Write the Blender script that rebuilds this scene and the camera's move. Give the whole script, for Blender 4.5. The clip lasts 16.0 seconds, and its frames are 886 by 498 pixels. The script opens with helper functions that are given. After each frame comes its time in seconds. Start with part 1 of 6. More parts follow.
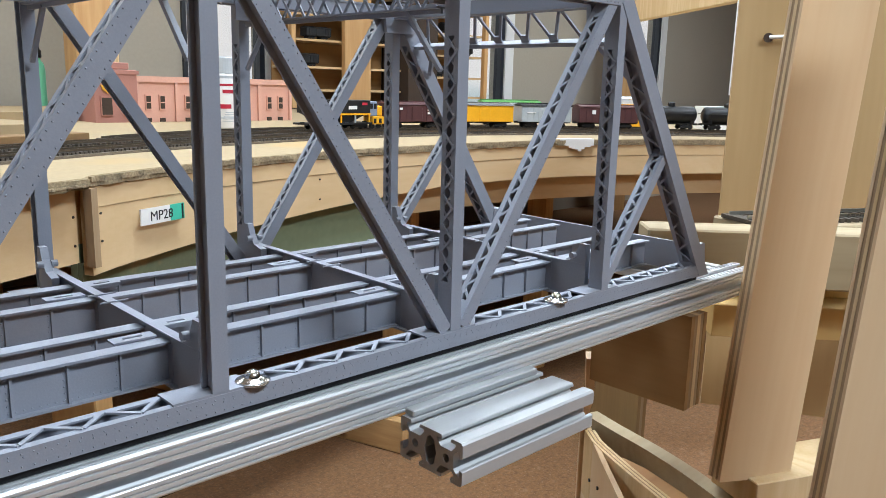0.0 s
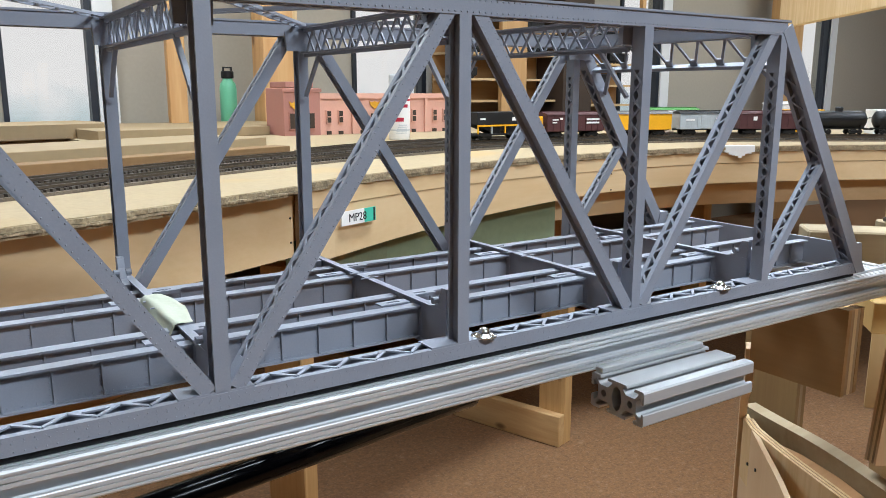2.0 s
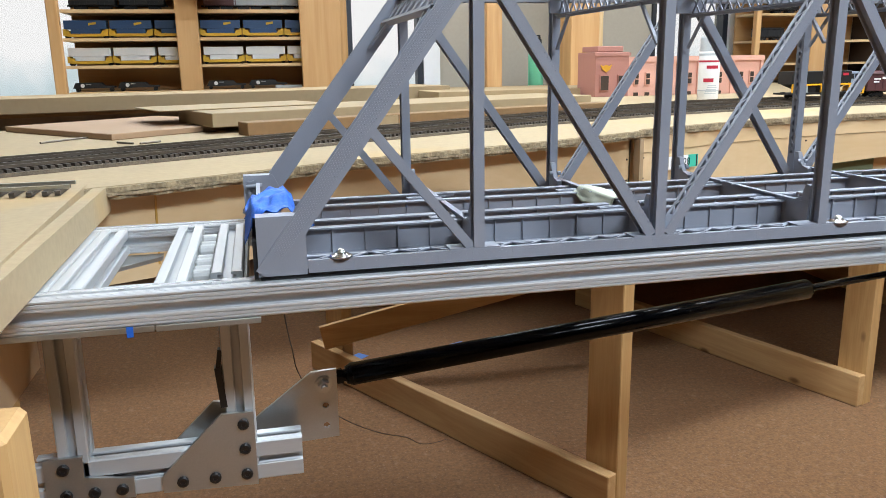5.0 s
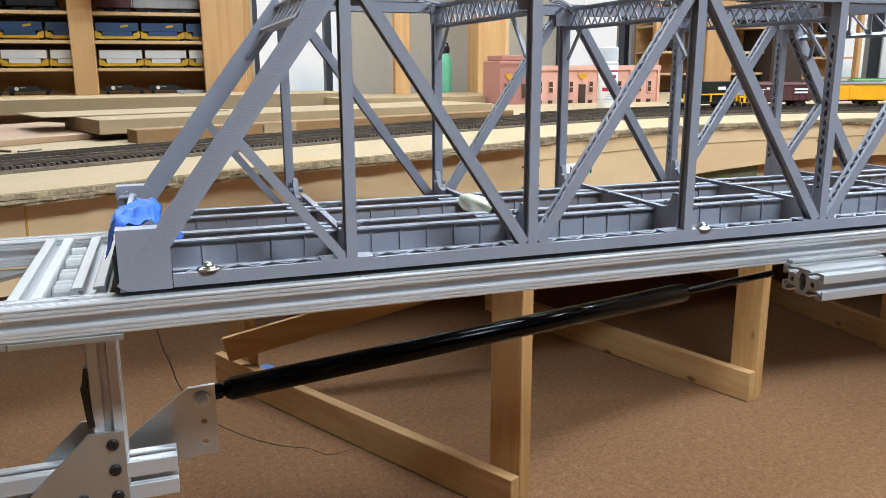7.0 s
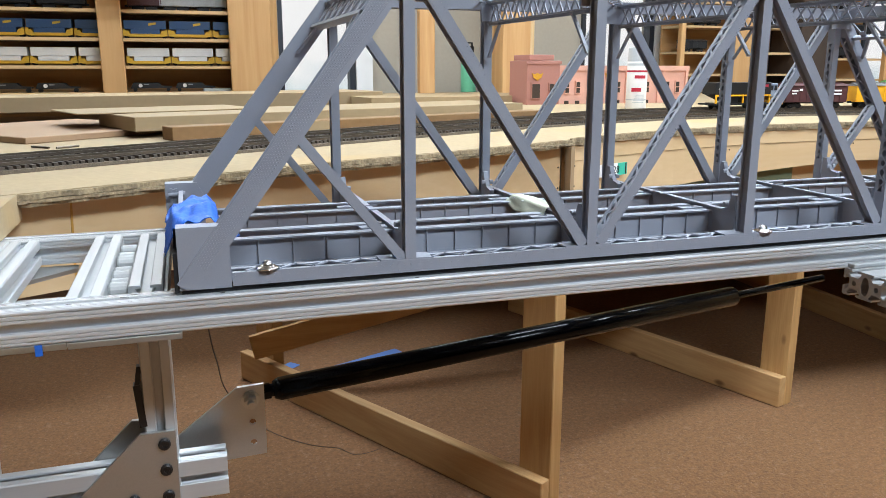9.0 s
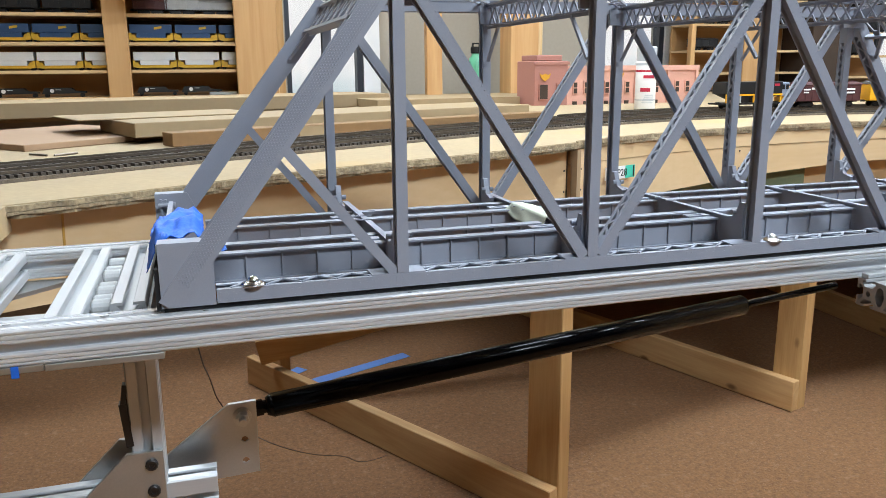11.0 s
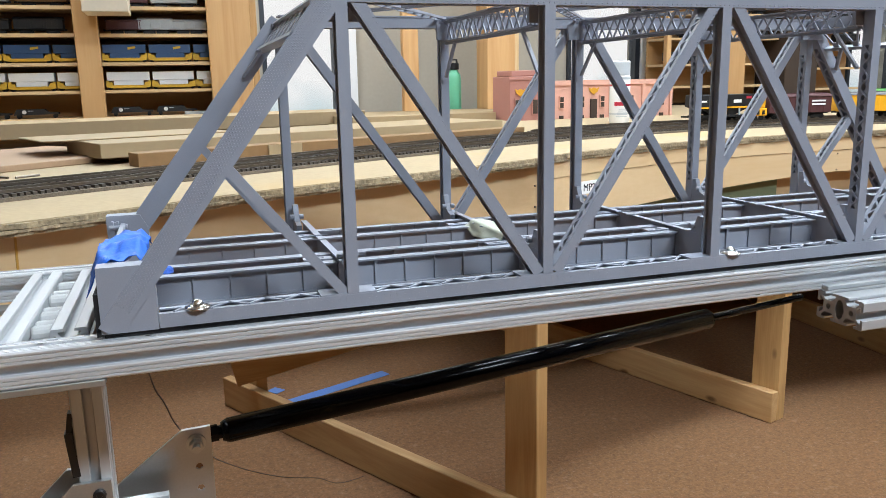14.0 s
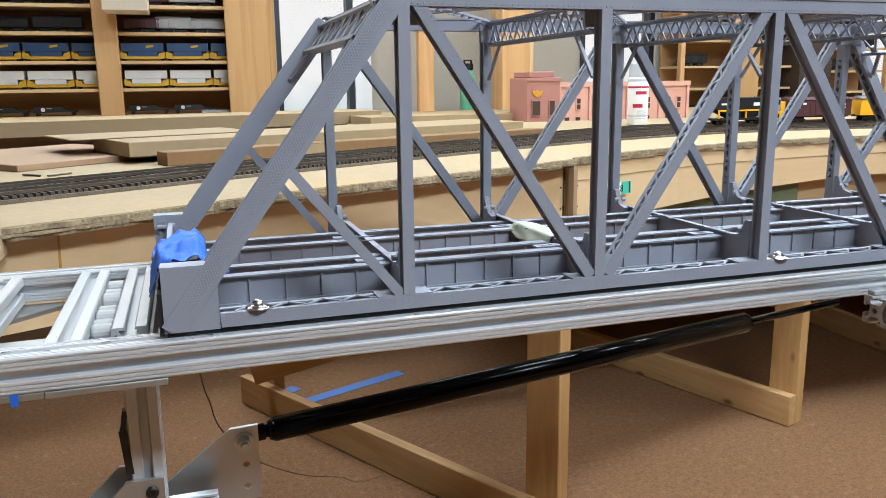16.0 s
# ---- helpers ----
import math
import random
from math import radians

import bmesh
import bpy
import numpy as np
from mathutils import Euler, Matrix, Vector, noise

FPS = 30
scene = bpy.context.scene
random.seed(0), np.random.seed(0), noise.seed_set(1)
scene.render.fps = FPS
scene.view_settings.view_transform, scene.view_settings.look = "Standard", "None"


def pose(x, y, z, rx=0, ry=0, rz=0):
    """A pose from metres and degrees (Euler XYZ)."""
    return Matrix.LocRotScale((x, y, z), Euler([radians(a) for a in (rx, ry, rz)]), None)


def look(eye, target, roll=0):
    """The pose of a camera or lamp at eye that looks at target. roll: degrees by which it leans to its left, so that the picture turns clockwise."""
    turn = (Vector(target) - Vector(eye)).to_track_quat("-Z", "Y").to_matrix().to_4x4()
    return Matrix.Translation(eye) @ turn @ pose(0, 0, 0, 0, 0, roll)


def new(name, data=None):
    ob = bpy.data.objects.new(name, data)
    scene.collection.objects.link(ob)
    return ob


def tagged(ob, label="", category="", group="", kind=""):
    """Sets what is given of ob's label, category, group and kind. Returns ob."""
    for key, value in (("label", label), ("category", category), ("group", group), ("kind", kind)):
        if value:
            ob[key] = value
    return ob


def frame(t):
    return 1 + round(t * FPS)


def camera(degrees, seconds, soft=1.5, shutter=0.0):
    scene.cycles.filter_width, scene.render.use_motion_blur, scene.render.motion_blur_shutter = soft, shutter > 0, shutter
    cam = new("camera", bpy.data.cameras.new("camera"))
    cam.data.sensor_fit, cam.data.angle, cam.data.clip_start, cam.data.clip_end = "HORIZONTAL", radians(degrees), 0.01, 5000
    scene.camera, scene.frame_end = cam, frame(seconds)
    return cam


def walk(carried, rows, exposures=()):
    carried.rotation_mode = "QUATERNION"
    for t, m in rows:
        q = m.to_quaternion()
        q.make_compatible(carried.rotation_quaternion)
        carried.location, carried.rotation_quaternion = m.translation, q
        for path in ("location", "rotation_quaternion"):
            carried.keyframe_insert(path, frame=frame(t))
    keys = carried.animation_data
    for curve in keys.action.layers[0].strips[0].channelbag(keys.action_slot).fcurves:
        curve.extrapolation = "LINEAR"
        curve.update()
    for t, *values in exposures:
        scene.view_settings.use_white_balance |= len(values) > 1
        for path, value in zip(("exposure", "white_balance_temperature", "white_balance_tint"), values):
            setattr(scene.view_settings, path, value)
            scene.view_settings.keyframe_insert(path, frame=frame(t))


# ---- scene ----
cam = camera(59.0, 16.0, soft=0.6)
PATH = [
    (0, (-0.005, -0.012, 0.963), (1.353, 1.399, 0.556), 1.5),
    (0.5, (-0.033, -0.002, 0.962), (1.263, 1.464, 0.549), 1.1),
    (1, (-0.054, -0.004, 0.969), (1.16, 1.529, 0.547), 0.3),
    (1.5, (-0.063, -0.033, 0.976), (1.098, 1.543, 0.564), 0.1),
    (2, (-0.113, -0.087, 0.976), (0.954, 1.558, 0.582), 0.1),
    (2.5, (-0.174, -0.122, 0.972), (0.739, 1.612, 0.57), 0.8),
    (3, (-0.247, -0.153, 0.959), (0.487, 1.67, 0.587), -0.3),
    (3.5, (-0.301, -0.194, 0.964), (0.27, 1.666, 0.498), -0.1),
    (3.7, (-0.314, -0.215, 0.959), (0.202, 1.659, 0.486), -0.3),
    (5.8, (-0.322, -0.281, 0.963), (0.116, 1.616, 0.506), -0.9),
    (6, (-0.306, -0.283, 0.965), (0.182, 1.603, 0.511), -0.8),
    (6.5, (-0.296, -0.283, 0.963), (0.287, 1.578, 0.519), -0.6),
    (7, (-0.286, -0.282, 0.963), (0.357, 1.558, 0.512), -0.2),
    (7.5, (-0.282, -0.276, 0.958), (0.397, 1.55, 0.505), 0.0),
    (8, (-0.271, -0.267, 0.958), (0.415, 1.556, 0.504), 0.2),
    (8.5, (-0.291, -0.264, 0.96), (0.382, 1.564, 0.506), 0.2),
    (9, (-0.316, -0.26, 0.961), (0.29, 1.592, 0.51), 0.1),
    (9.2, (-0.316, -0.245, 0.969), (0.25, 1.614, 0.496), -0.1),
    (11.5, (-0.283, -0.237, 0.965), (0.297, 1.626, 0.525), -0.5),
    (12, (-0.274, -0.233, 0.965), (0.296, 1.635, 0.535), -0.4),
    (12.5, (-0.305, -0.231, 0.965), (0.241, 1.646, 0.54), -0.5),
    (13, (-0.323, -0.228, 0.965), (0.191, 1.66, 0.55), -0.7),
    (13.5, (-0.297, -0.233, 0.969), (0.219, 1.655, 0.557), -0.8),
    (14, (-0.267, -0.237, 0.965), (0.35, 1.621, 0.553), -1.1),
    (14.5, (-0.255, -0.24, 0.963), (0.431, 1.592, 0.547), -1.2),
    (15, (-0.254, -0.237, 0.964), (0.444, 1.589, 0.544), -1.0),
    (15.5, (-0.274, -0.236, 0.966), (0.383, 1.607, 0.55), -0.7),
    (16, (-0.304, -0.228, 0.968), (0.3, 1.634, 0.556), -0.7),
]
walk(cam, [(t, look(eye, target, roll)) for t, eye, target, roll in PATH], [(0, -0.34), (2.5, -0.30), (4.0, -0.09), (16, -0.09)])



# ---- world and light ----
world = bpy.data.worlds.new("world")
scene.world = world
world.use_nodes = True
wn = world.node_tree.nodes
sky = wn.new("ShaderNodeTexSky")
sky.sky_type = "NISHITA"
sky.sun_disc = False
sky.sun_elevation = radians(40)
sky.sun_rotation = radians(200)
wn["Background"].inputs["Strength"].default_value = 0.12
world.node_tree.links.new(sky.outputs["Color"], wn["Background"].inputs["Color"])

# place of each ceiling light and its share of the full power
LAMPS = [(0.85, 0.66, 1.35), (0.55, -1.25, 2.0), (3.1, 0.30, 0.95), (-0.85, 2.60, 0.65), (-0.10, 3.00, 0.7), (1.55, 2.05, 0.6), (3.6, 2.05, 0.9), (5.6, 2.05, 0.9)]
LAMP_Z, LAMP_W = 2.60, 54.0
for lx, ly, share in LAMPS:
    ld = bpy.data.lights.new("tube_light", "AREA")
    ld.shape, ld.size, ld.size_y, ld.energy = "RECTANGLE", 1.2, 0.35, LAMP_W * share
    ld.color = (0.73, 0.86, 1.0)
    lo = new("tube_light", ld)
    lo.location = (lx, ly, LAMP_Z - 0.06)


# ---- materials ----
def rgb(h):
    h = h.lstrip("#")
    c = [int(h[i:i + 2], 16) / 255 for i in (0, 2, 4)]
    return tuple(((v + 0.055) / 1.055) ** 2.4 if v > 0.04045 else v / 12.92 for v in c) + (1,)


def material(name, colour, rough=0.5, metal=0.0, vary=0.12, scale=20.0, fine=200.0, bump=0.1, stretch=(1, 1, 1), dirt=None, dirt_at=0.6,
             spec=0.5, rnd=0.0, coat=0.0, fleck=None):
    """Two scales of variation in colour and roughness, fine relief, and optional stains of a second colour."""
    m = bpy.data.materials.new(name)
    m.use_nodes = True
    nt = m.node_tree
    n, l = nt.nodes, nt.links
    p = n["Principled BSDF"]
    col = colour if isinstance(colour, tuple) else rgb(colour)
    tc = n.new("ShaderNodeTexCoord")
    mp = n.new("ShaderNodeMapping")
    mp.inputs["Scale"].default_value = stretch
    l.new(tc.outputs["Object"], mp.inputs["Vector"])
    big = n.new("ShaderNodeTexNoise")
    big.inputs["Scale"].default_value, big.inputs["Detail"].default_value = scale, 4
    small = n.new("ShaderNodeTexNoise")
    small.inputs["Scale"].default_value, small.inputs["Detail"].default_value = fine, 3
    for t in (big, small):
        l.new(mp.outputs["Vector"], t.inputs["Vector"])
    add = n.new("ShaderNodeMath")
    add.operation = "ADD"
    l.new(big.outputs["Fac"], add.inputs[0])
    l.new(small.outputs["Fac"], add.inputs[1])
    mr = n.new("ShaderNodeMapRange")
    mr.inputs["From Min"].default_value, mr.inputs["From Max"].default_value = 0.6, 1.4
    mr.inputs["To Min"].default_value, mr.inputs["To Max"].default_value = 1 - vary, 1 + vary
    l.new(add.outputs[0], mr.inputs["Value"])
    last = mr.outputs["Result"]
    if rnd:
        oi = n.new("ShaderNodeObjectInfo")
        r2 = n.new("ShaderNodeMapRange")
        r2.inputs["To Min"].default_value, r2.inputs["To Max"].default_value = 1 - rnd, 1 + rnd
        l.new(oi.outputs["Random"], r2.inputs["Value"])
        mu = n.new("ShaderNodeMath")
        mu.operation = "MULTIPLY"
        l.new(last, mu.inputs[0])
        l.new(r2.outputs["Result"], mu.inputs[1])
        last = mu.outputs[0]
    mix = n.new("ShaderNodeVectorMath")
    mix.operation = "SCALE"
    mix.inputs[0].default_value = col[:3]
    l.new(last, mix.inputs["Scale"])
    out = mix.outputs["Vector"]
    if dirt:
        dn = n.new("ShaderNodeTexNoise")
        dn.inputs["Scale"].default_value, dn.inputs["Detail"].default_value = scale * 0.6, 6
        l.new(tc.outputs["Object"], dn.inputs["Vector"])
        dr = n.new("ShaderNodeMapRange")
        dr.inputs["From Min"].default_value, dr.inputs["From Max"].default_value = dirt_at, dirt_at + 0.12
        l.new(dn.outputs["Fac"], dr.inputs["Value"])
        dm = n.new("ShaderNodeMix")
        dm.data_type = "RGBA"
        l.new(dr.outputs["Result"], dm.inputs["Factor"])
        l.new(out, dm.inputs["A"])
        dm.inputs["B"].default_value = dirt if isinstance(dirt, tuple) else rgb(dirt)
        out = dm.outputs["Result"]
    if fleck:
        fn = n.new("ShaderNodeTexNoise")
        fn.inputs["Scale"].default_value, fn.inputs["Detail"].default_value = 170, 2
        l.new(tc.outputs["Object"], fn.inputs["Vector"])
        fr = n.new("ShaderNodeMapRange")
        fr.inputs["From Min"].default_value, fr.inputs["From Max"].default_value = 0.62, 0.70
        fr.inputs["To Max"].default_value = 0.8
        l.new(fn.outputs["Fac"], fr.inputs["Value"])
        fm = n.new("ShaderNodeMix")
        fm.data_type = "RGBA"
        l.new(fr.outputs["Result"], fm.inputs["Factor"])
        l.new(out, fm.inputs["A"])
        fm.inputs["B"].default_value = rgb(fleck)
        out = fm.outputs["Result"]
    l.new(out, p.inputs["Base Color"])
    rr = n.new("ShaderNodeMapRange")
    rr.inputs["From Min"].default_value, rr.inputs["From Max"].default_value = 0.3, 0.7
    rr.inputs["To Min"].default_value, rr.inputs["To Max"].default_value = max(0.02, rough - 0.08), min(1, rough + 0.08)
    l.new(big.outputs["Fac"], rr.inputs["Value"])
    l.new(rr.outputs["Result"], p.inputs["Roughness"])
    p.inputs["Metallic"].default_value = metal
    p.inputs["Specular IOR Level"].default_value = spec
    p.inputs["Coat Weight"].default_value = coat
    if bump:
        b = n.new("ShaderNodeBump")
        b.inputs["Strength"].default_value, b.inputs["Distance"].default_value = bump, 0.001
        l.new(small.outputs["Fac"], b.inputs["Height"])
        l.new(b.outputs["Normal"], p.inputs["Normal"])
    return m


def pale(c, k=0.05):
    """Takes some of the saturation out of a colour."""
    g = 0.3 * c[0] + 0.6 * c[1] + 0.1 * c[2]
    return tuple(v + (g - v) * k for v in c[:3]) + (1,)


def wood(name, light, dark, axis=0, scale=9.0, rough=0.6, rings=1.0, knots=0.0, rnd=0.1):
    """Long grain along one axis of the object, with growth bands and, where asked, knots."""
    m = bpy.data.materials.new(name)
    m.use_nodes = True
    nt = m.node_tree
    n, l = nt.nodes, nt.links
    p = n["Principled BSDF"]
    tc = n.new("ShaderNodeTexCoord")
    oi = n.new("ShaderNodeObjectInfo")
    off = n.new("ShaderNodeVectorMath")
    off.operation = "MULTIPLY_ADD"
    off.inputs[1].default_value = (1, 1, 1)
    l.new(tc.outputs["Object"], off.inputs[0])
    cx = n.new("ShaderNodeCombineXYZ")
    ml = n.new("ShaderNodeMath")
    ml.operation = "MULTIPLY"
    ml.inputs[1].default_value = 7.0
    l.new(oi.outputs["Random"], ml.inputs[0])
    for k in "XYZ":
        l.new(ml.outputs[0], cx.inputs[k])
    l.new(cx.outputs[0], off.inputs[2])
    mp = n.new("ShaderNodeMapping")
    s = [1.0, 1.0, 1.0]
    s[axis] = 0.07
    mp.inputs["Scale"].default_value = s
    l.new(off.outputs[0], mp.inputs["Vector"])
    band = n.new("ShaderNodeTexNoise")
    band.inputs["Scale"].default_value, band.inputs["Detail"].default_value, band.inputs["Distortion"].default_value = scale, 3, 1.2
    fine = n.new("ShaderNodeTexNoise")
    fine.inputs["Scale"].default_value, fine.inputs["Detail"].default_value = scale * 22, 4
    for t in (band, fine):
        l.new(mp.outputs[0], t.inputs["Vector"])
    st = n.new("ShaderNodeMath")
    st.operation = "MULTIPLY"
    st.inputs[1].default_value = 9.0 * rings
    l.new(band.outputs["Fac"], st.inputs[0])
    fr = n.new("ShaderNodeMath")
    fr.operation = "PINGPONG"
    fr.inputs[1].default_value = 1.0
    l.new(st.outputs[0], fr.inputs[0])
    mx = n.new("ShaderNodeMath")
    mx.operation = "MULTIPLY_ADD"
    mx.inputs[1].default_value = 0.45
    l.new(fr.outputs[0], mx.inputs[0])
    f2 = n.new("ShaderNodeMath")
    f2.operation = "MULTIPLY"
    f2.inputs[1].default_value = 0.55
    l.new(fine.outputs["Fac"], f2.inputs[0])
    l.new(f2.outputs[0], mx.inputs[2])
    ramp = n.new("ShaderNodeMix")
    ramp.data_type = "RGBA"
    ramp.inputs["A"].default_value, ramp.inputs["B"].default_value = pale(rgb(light)), pale(rgb(dark))
    l.new(mx.outputs[0], ramp.inputs["Factor"])
    out = ramp.outputs["Result"]
    if knots:
        vo = n.new("ShaderNodeTexVoronoi")
        vo.inputs["Scale"].default_value = knots
        km = n.new("ShaderNodeMapping")
        ks = [1.0, 1.0, 1.0]
        ks[axis] = 0.5
        km.inputs["Scale"].default_value = ks
        l.new(off.outputs[0], km.inputs["Vector"])
        l.new(km.outputs[0], vo.inputs["Vector"])
        kr = n.new("ShaderNodeMapRange")
        kr.inputs["From Min"].default_value, kr.inputs["From Max"].default_value = 0.05, 0.11
        kr.inputs["To Min"].default_value, kr.inputs["To Max"].default_value = 0.8, 0
        l.new(vo.outputs["Distance"], kr.inputs["Value"])
        kx = n.new("ShaderNodeMix")
        kx.data_type = "RGBA"
        l.new(kr.outputs["Result"], kx.inputs["Factor"])
        l.new(out, kx.inputs["A"])
        kx.inputs["B"].default_value = rgb("#5a3413")
        out = kx.outputs["Result"]
    hs = n.new("ShaderNodeVectorMath")
    hs.operation = "SCALE"
    r2 = n.new("ShaderNodeMapRange")
    r2.inputs["To Min"].default_value, r2.inputs["To Max"].default_value = 1 - rnd, 1 + rnd
    l.new(oi.outputs["Random"], r2.inputs["Value"])
    l.new(out, hs.inputs[0])
    l.new(r2.outputs["Result"], hs.inputs["Scale"])
    l.new(hs.outputs[0], p.inputs["Base Color"])
    p.inputs["Roughness"].default_value = rough
    b = n.new("ShaderNodeBump")
    b.inputs["Strength"].default_value, b.inputs["Distance"].default_value = 0.25, 0.001
    l.new(fine.outputs["Fac"], b.inputs["Height"])
    l.new(b.outputs["Normal"], p.inputs["Normal"])
    return m


def glow(name, colour, strength):
    m = bpy.data.materials.new(name)
    m.use_nodes = True
    p = m.node_tree.nodes["Principled BSDF"]
    p.inputs["Base Color"].default_value = rgb(colour)
    p.inputs["Emission Color"].default_value = rgb(colour)
    p.inputs["Emission Strength"].default_value = strength
    return m


GREY = material("grey_plastic", "#8d919b", 0.46, vary=0.06, scale=30, fine=900, bump=0.07, spec=0.42)
ALU = material("anodised_aluminium", "#bcbebf", 0.38, metal=0.45, vary=0.04, scale=8, fine=500, bump=0.05, stretch=(0.05, 1, 1))
ALU_RAIL = material("extruded_rail_aluminium", "#d8dadc", 0.30, metal=0.48, vary=0.05, scale=8, fine=500, bump=0.05, stretch=(0.05, 1, 1))
ROLLER = material("pale_grey_nylon", "#a9aaa8", 0.55, vary=0.08, scale=60, fine=400)
ALU_PLATE = material("milled_aluminium_plate", "#b4b5b3", 0.42, metal=0.9, vary=0.06, scale=20, fine=700, bump=0.05)
CHROME = material("chrome", "#d8d8d8", 0.17, metal=1.0, vary=0.02, bump=0)
ZINC = material("zinc_steel", "#b9bbb8", 0.3, metal=1.0, vary=0.08, fine=600)
BLACK = material("black_enamel", "#020203", 0.13, vary=0.1, scale=12, fine=300, bump=0, spec=0.13)
RUBBER = material("black_rubber", "#141416", 0.7, vary=0.2, fine=400)
BOLT = material("black_oxide_steel", "#1b1715", 0.45, vary=0.2)
PINE = wood("pine_lumber", "#cda468", "#b0824a", axis=2, scale=14, knots=9)
PINE_X = wood("pine_lumber_long", "#d2ab74", "#b4874f", axis=0, scale=14, knots=9)
COLUMN = wood("pine_column", "#cda26a", "#b5834a", axis=2, scale=6, knots=5)
PLY = wood("birch_plywood_face", "#dabf98", "#cda97e", axis=2, scale=5, rings=0.7, rough=0.5, rnd=0.04)
PLY_X = wood("plywood_face_long", "#d2b384", "#bb9664", axis=0, scale=5, rings=0.7, rough=0.5, rnd=0.04)
PLY_DARK = wood("plywood_ply", "#a98e6c", "#8e7252", axis=2, scale=12, rough=0.75, rnd=0.08)
PLY_LIGHT = wood("plywood_ply_light", "#dcc196", "#c3a06b", axis=2, scale=12, rough=0.7, rnd=0.08)
FASCIA = wood("fascia_board", "#d8bb90", "#caa878", axis=0, scale=6, rings=0.6, rough=0.55, rnd=0.05)
SHEET = material("fibre_board_top", "#a18d6d", 0.85, vary=0.12, scale=6, fine=120, bump=0.3, dirt="#ab8f62", dirt_at=0.58)
SHEET_EDGE = material("fibre_board_edge", "#8f7e62", 0.95, vary=0.6, scale=40, fine=260, bump=0.8)
CARDBOARD = material("cardboard", "#80603b", 0.75, vary=0.1, scale=5, fine=90, bump=0.1)
PAPERBOARD = material("pale_board", "#978160", 0.7, vary=0.06, scale=4, fine=60)
CARPET = material("brown_carpet", "#86603f", 0.95, vary=0.38, scale=70, fine=150, bump=0.9, dirt="#967154", dirt_at=0.60, fleck="#9d7d62")
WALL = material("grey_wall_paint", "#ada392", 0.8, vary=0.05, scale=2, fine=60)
# for the unseen walls: dark brown, chosen to cut bounced light
WALL_DIM = material("dark_low_bounce_wall", "#564b40", 0.8, vary=0.08, scale=2, fine=60)
SLAB = material("pinkish_hardboard", "#9b7d60", 0.7, vary=0.06, scale=5, fine=80)
BLOCK_PLY = wood("weathered_block", "#a99878", "#8d7a5a", axis=0, scale=7, rough=0.7)
YELLOW_PLY = wood("yellow_plywood", "#d8b87a", "#c79f5c", axis=2, scale=5, rings=0.7, rough=0.55, rnd=0.04)
# darker plywood for the tall panel, its shade put into the colour
PANEL_PLY = wood("shaded_plywood", "#bb9a69", "#a5824f", axis=2, scale=4, rings=0.7, rough=0.55, rnd=0.04)
CEIL = material("ceiling_paint", "#d8d2c6", 0.9, vary=0.03)
FRAME_DARK = material("dark_window_frame", "#23262d", 0.45, vary=0.1)
WHITE = material("white_paint", "#e6e4e0", 0.5, vary=0.04)
TRACK_STEEL = material("rail_steel", "#6f655a", 0.38, metal=0.85, vary=0.15)
TIE = material("black_ties", "#453c32", 0.7, vary=0.3)
PINK = material("pink_plaster", "#d3a08c", 0.7, vary=0.07, scale=10, fine=200, bump=0.1)
PINK_DARK = material("pink_plaster_dark", "#a97466", 0.7, vary=0.07, scale=10, fine=200)
SAGE = material("sage_green_paint", "#747f63", 0.6, vary=0.1, scale=5, fine=80)
CAMO = material("camouflage_paint", "#6f765c", 0.6, vary=0.1, scale=9, dirt="#cfa467", dirt_at=0.52)
FLOOR_TAPE = material("faded_blue_tape", "#5c82c4", 0.7, vary=0.15, scale=30, fine=200)
BLUE_TAPE = material("blue_masking_tape", "#1c62c8", 0.6, vary=0.12, scale=40, fine=300, bump=0.3)
CREAM_TAPE = material("cream_masking_tape", "#b3b6a2", 0.65, vary=0.06, scale=60, fine=300, bump=0.2)
MINT = material("mint_enamel", "#78cfa6", 0.35, vary=0.05)
CAN_GREY = material("grey_cap_plastic", "#b9bdc0", 0.4, vary=0.04)
RED = material("red_ink", "#b4263a", 0.5, vary=0.08)
TEAL = material("teal_label", "#3fb79a", 0.5, vary=0.05)
INK = material("black_ink", "#16161a", 0.5, vary=0.1)
MAROON = material("boxcar_maroon", "#4d2a2a", 0.55, vary=0.15, scale=30)
YELLOW = material("boxcar_yellow", "#e5a41a", 0.5, vary=0.08, scale=30)
SHELF_YELLOW = material("ochre_yellow_plastic", "#c9a02c", 0.55, vary=0.1, scale=40)
PALE_CARD = material("pale_cardboard", "#c9bba6", 0.75, vary=0.05, scale=5, fine=90)
CAR_GREY = material("boxcar_grey", "#a9aeb0", 0.5, vary=0.12, scale=30)
ROOF_GREY = material("weathered_roof_grey", "#6a6763", 0.6, vary=0.15, scale=40)
CAR_BLACK = material("car_black", "#151517", 0.5, vary=0.2)
CAR_BLUE = material("car_blue", "#2b4a72", 0.5, vary=0.12)
CAB_GREY = material("blue_grey_paint", "#7d8798", 0.5, vary=0.08, scale=40)
CAR_WHITE = material("car_white", "#d9dbdd", 0.5, vary=0.06)
GREEN = material("green_roof", "#4d8a45", 0.5, vary=0.08)
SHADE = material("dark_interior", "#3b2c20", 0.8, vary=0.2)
GOLD = material("gold_emblem", "#c99020", 0.5, vary=0.1)


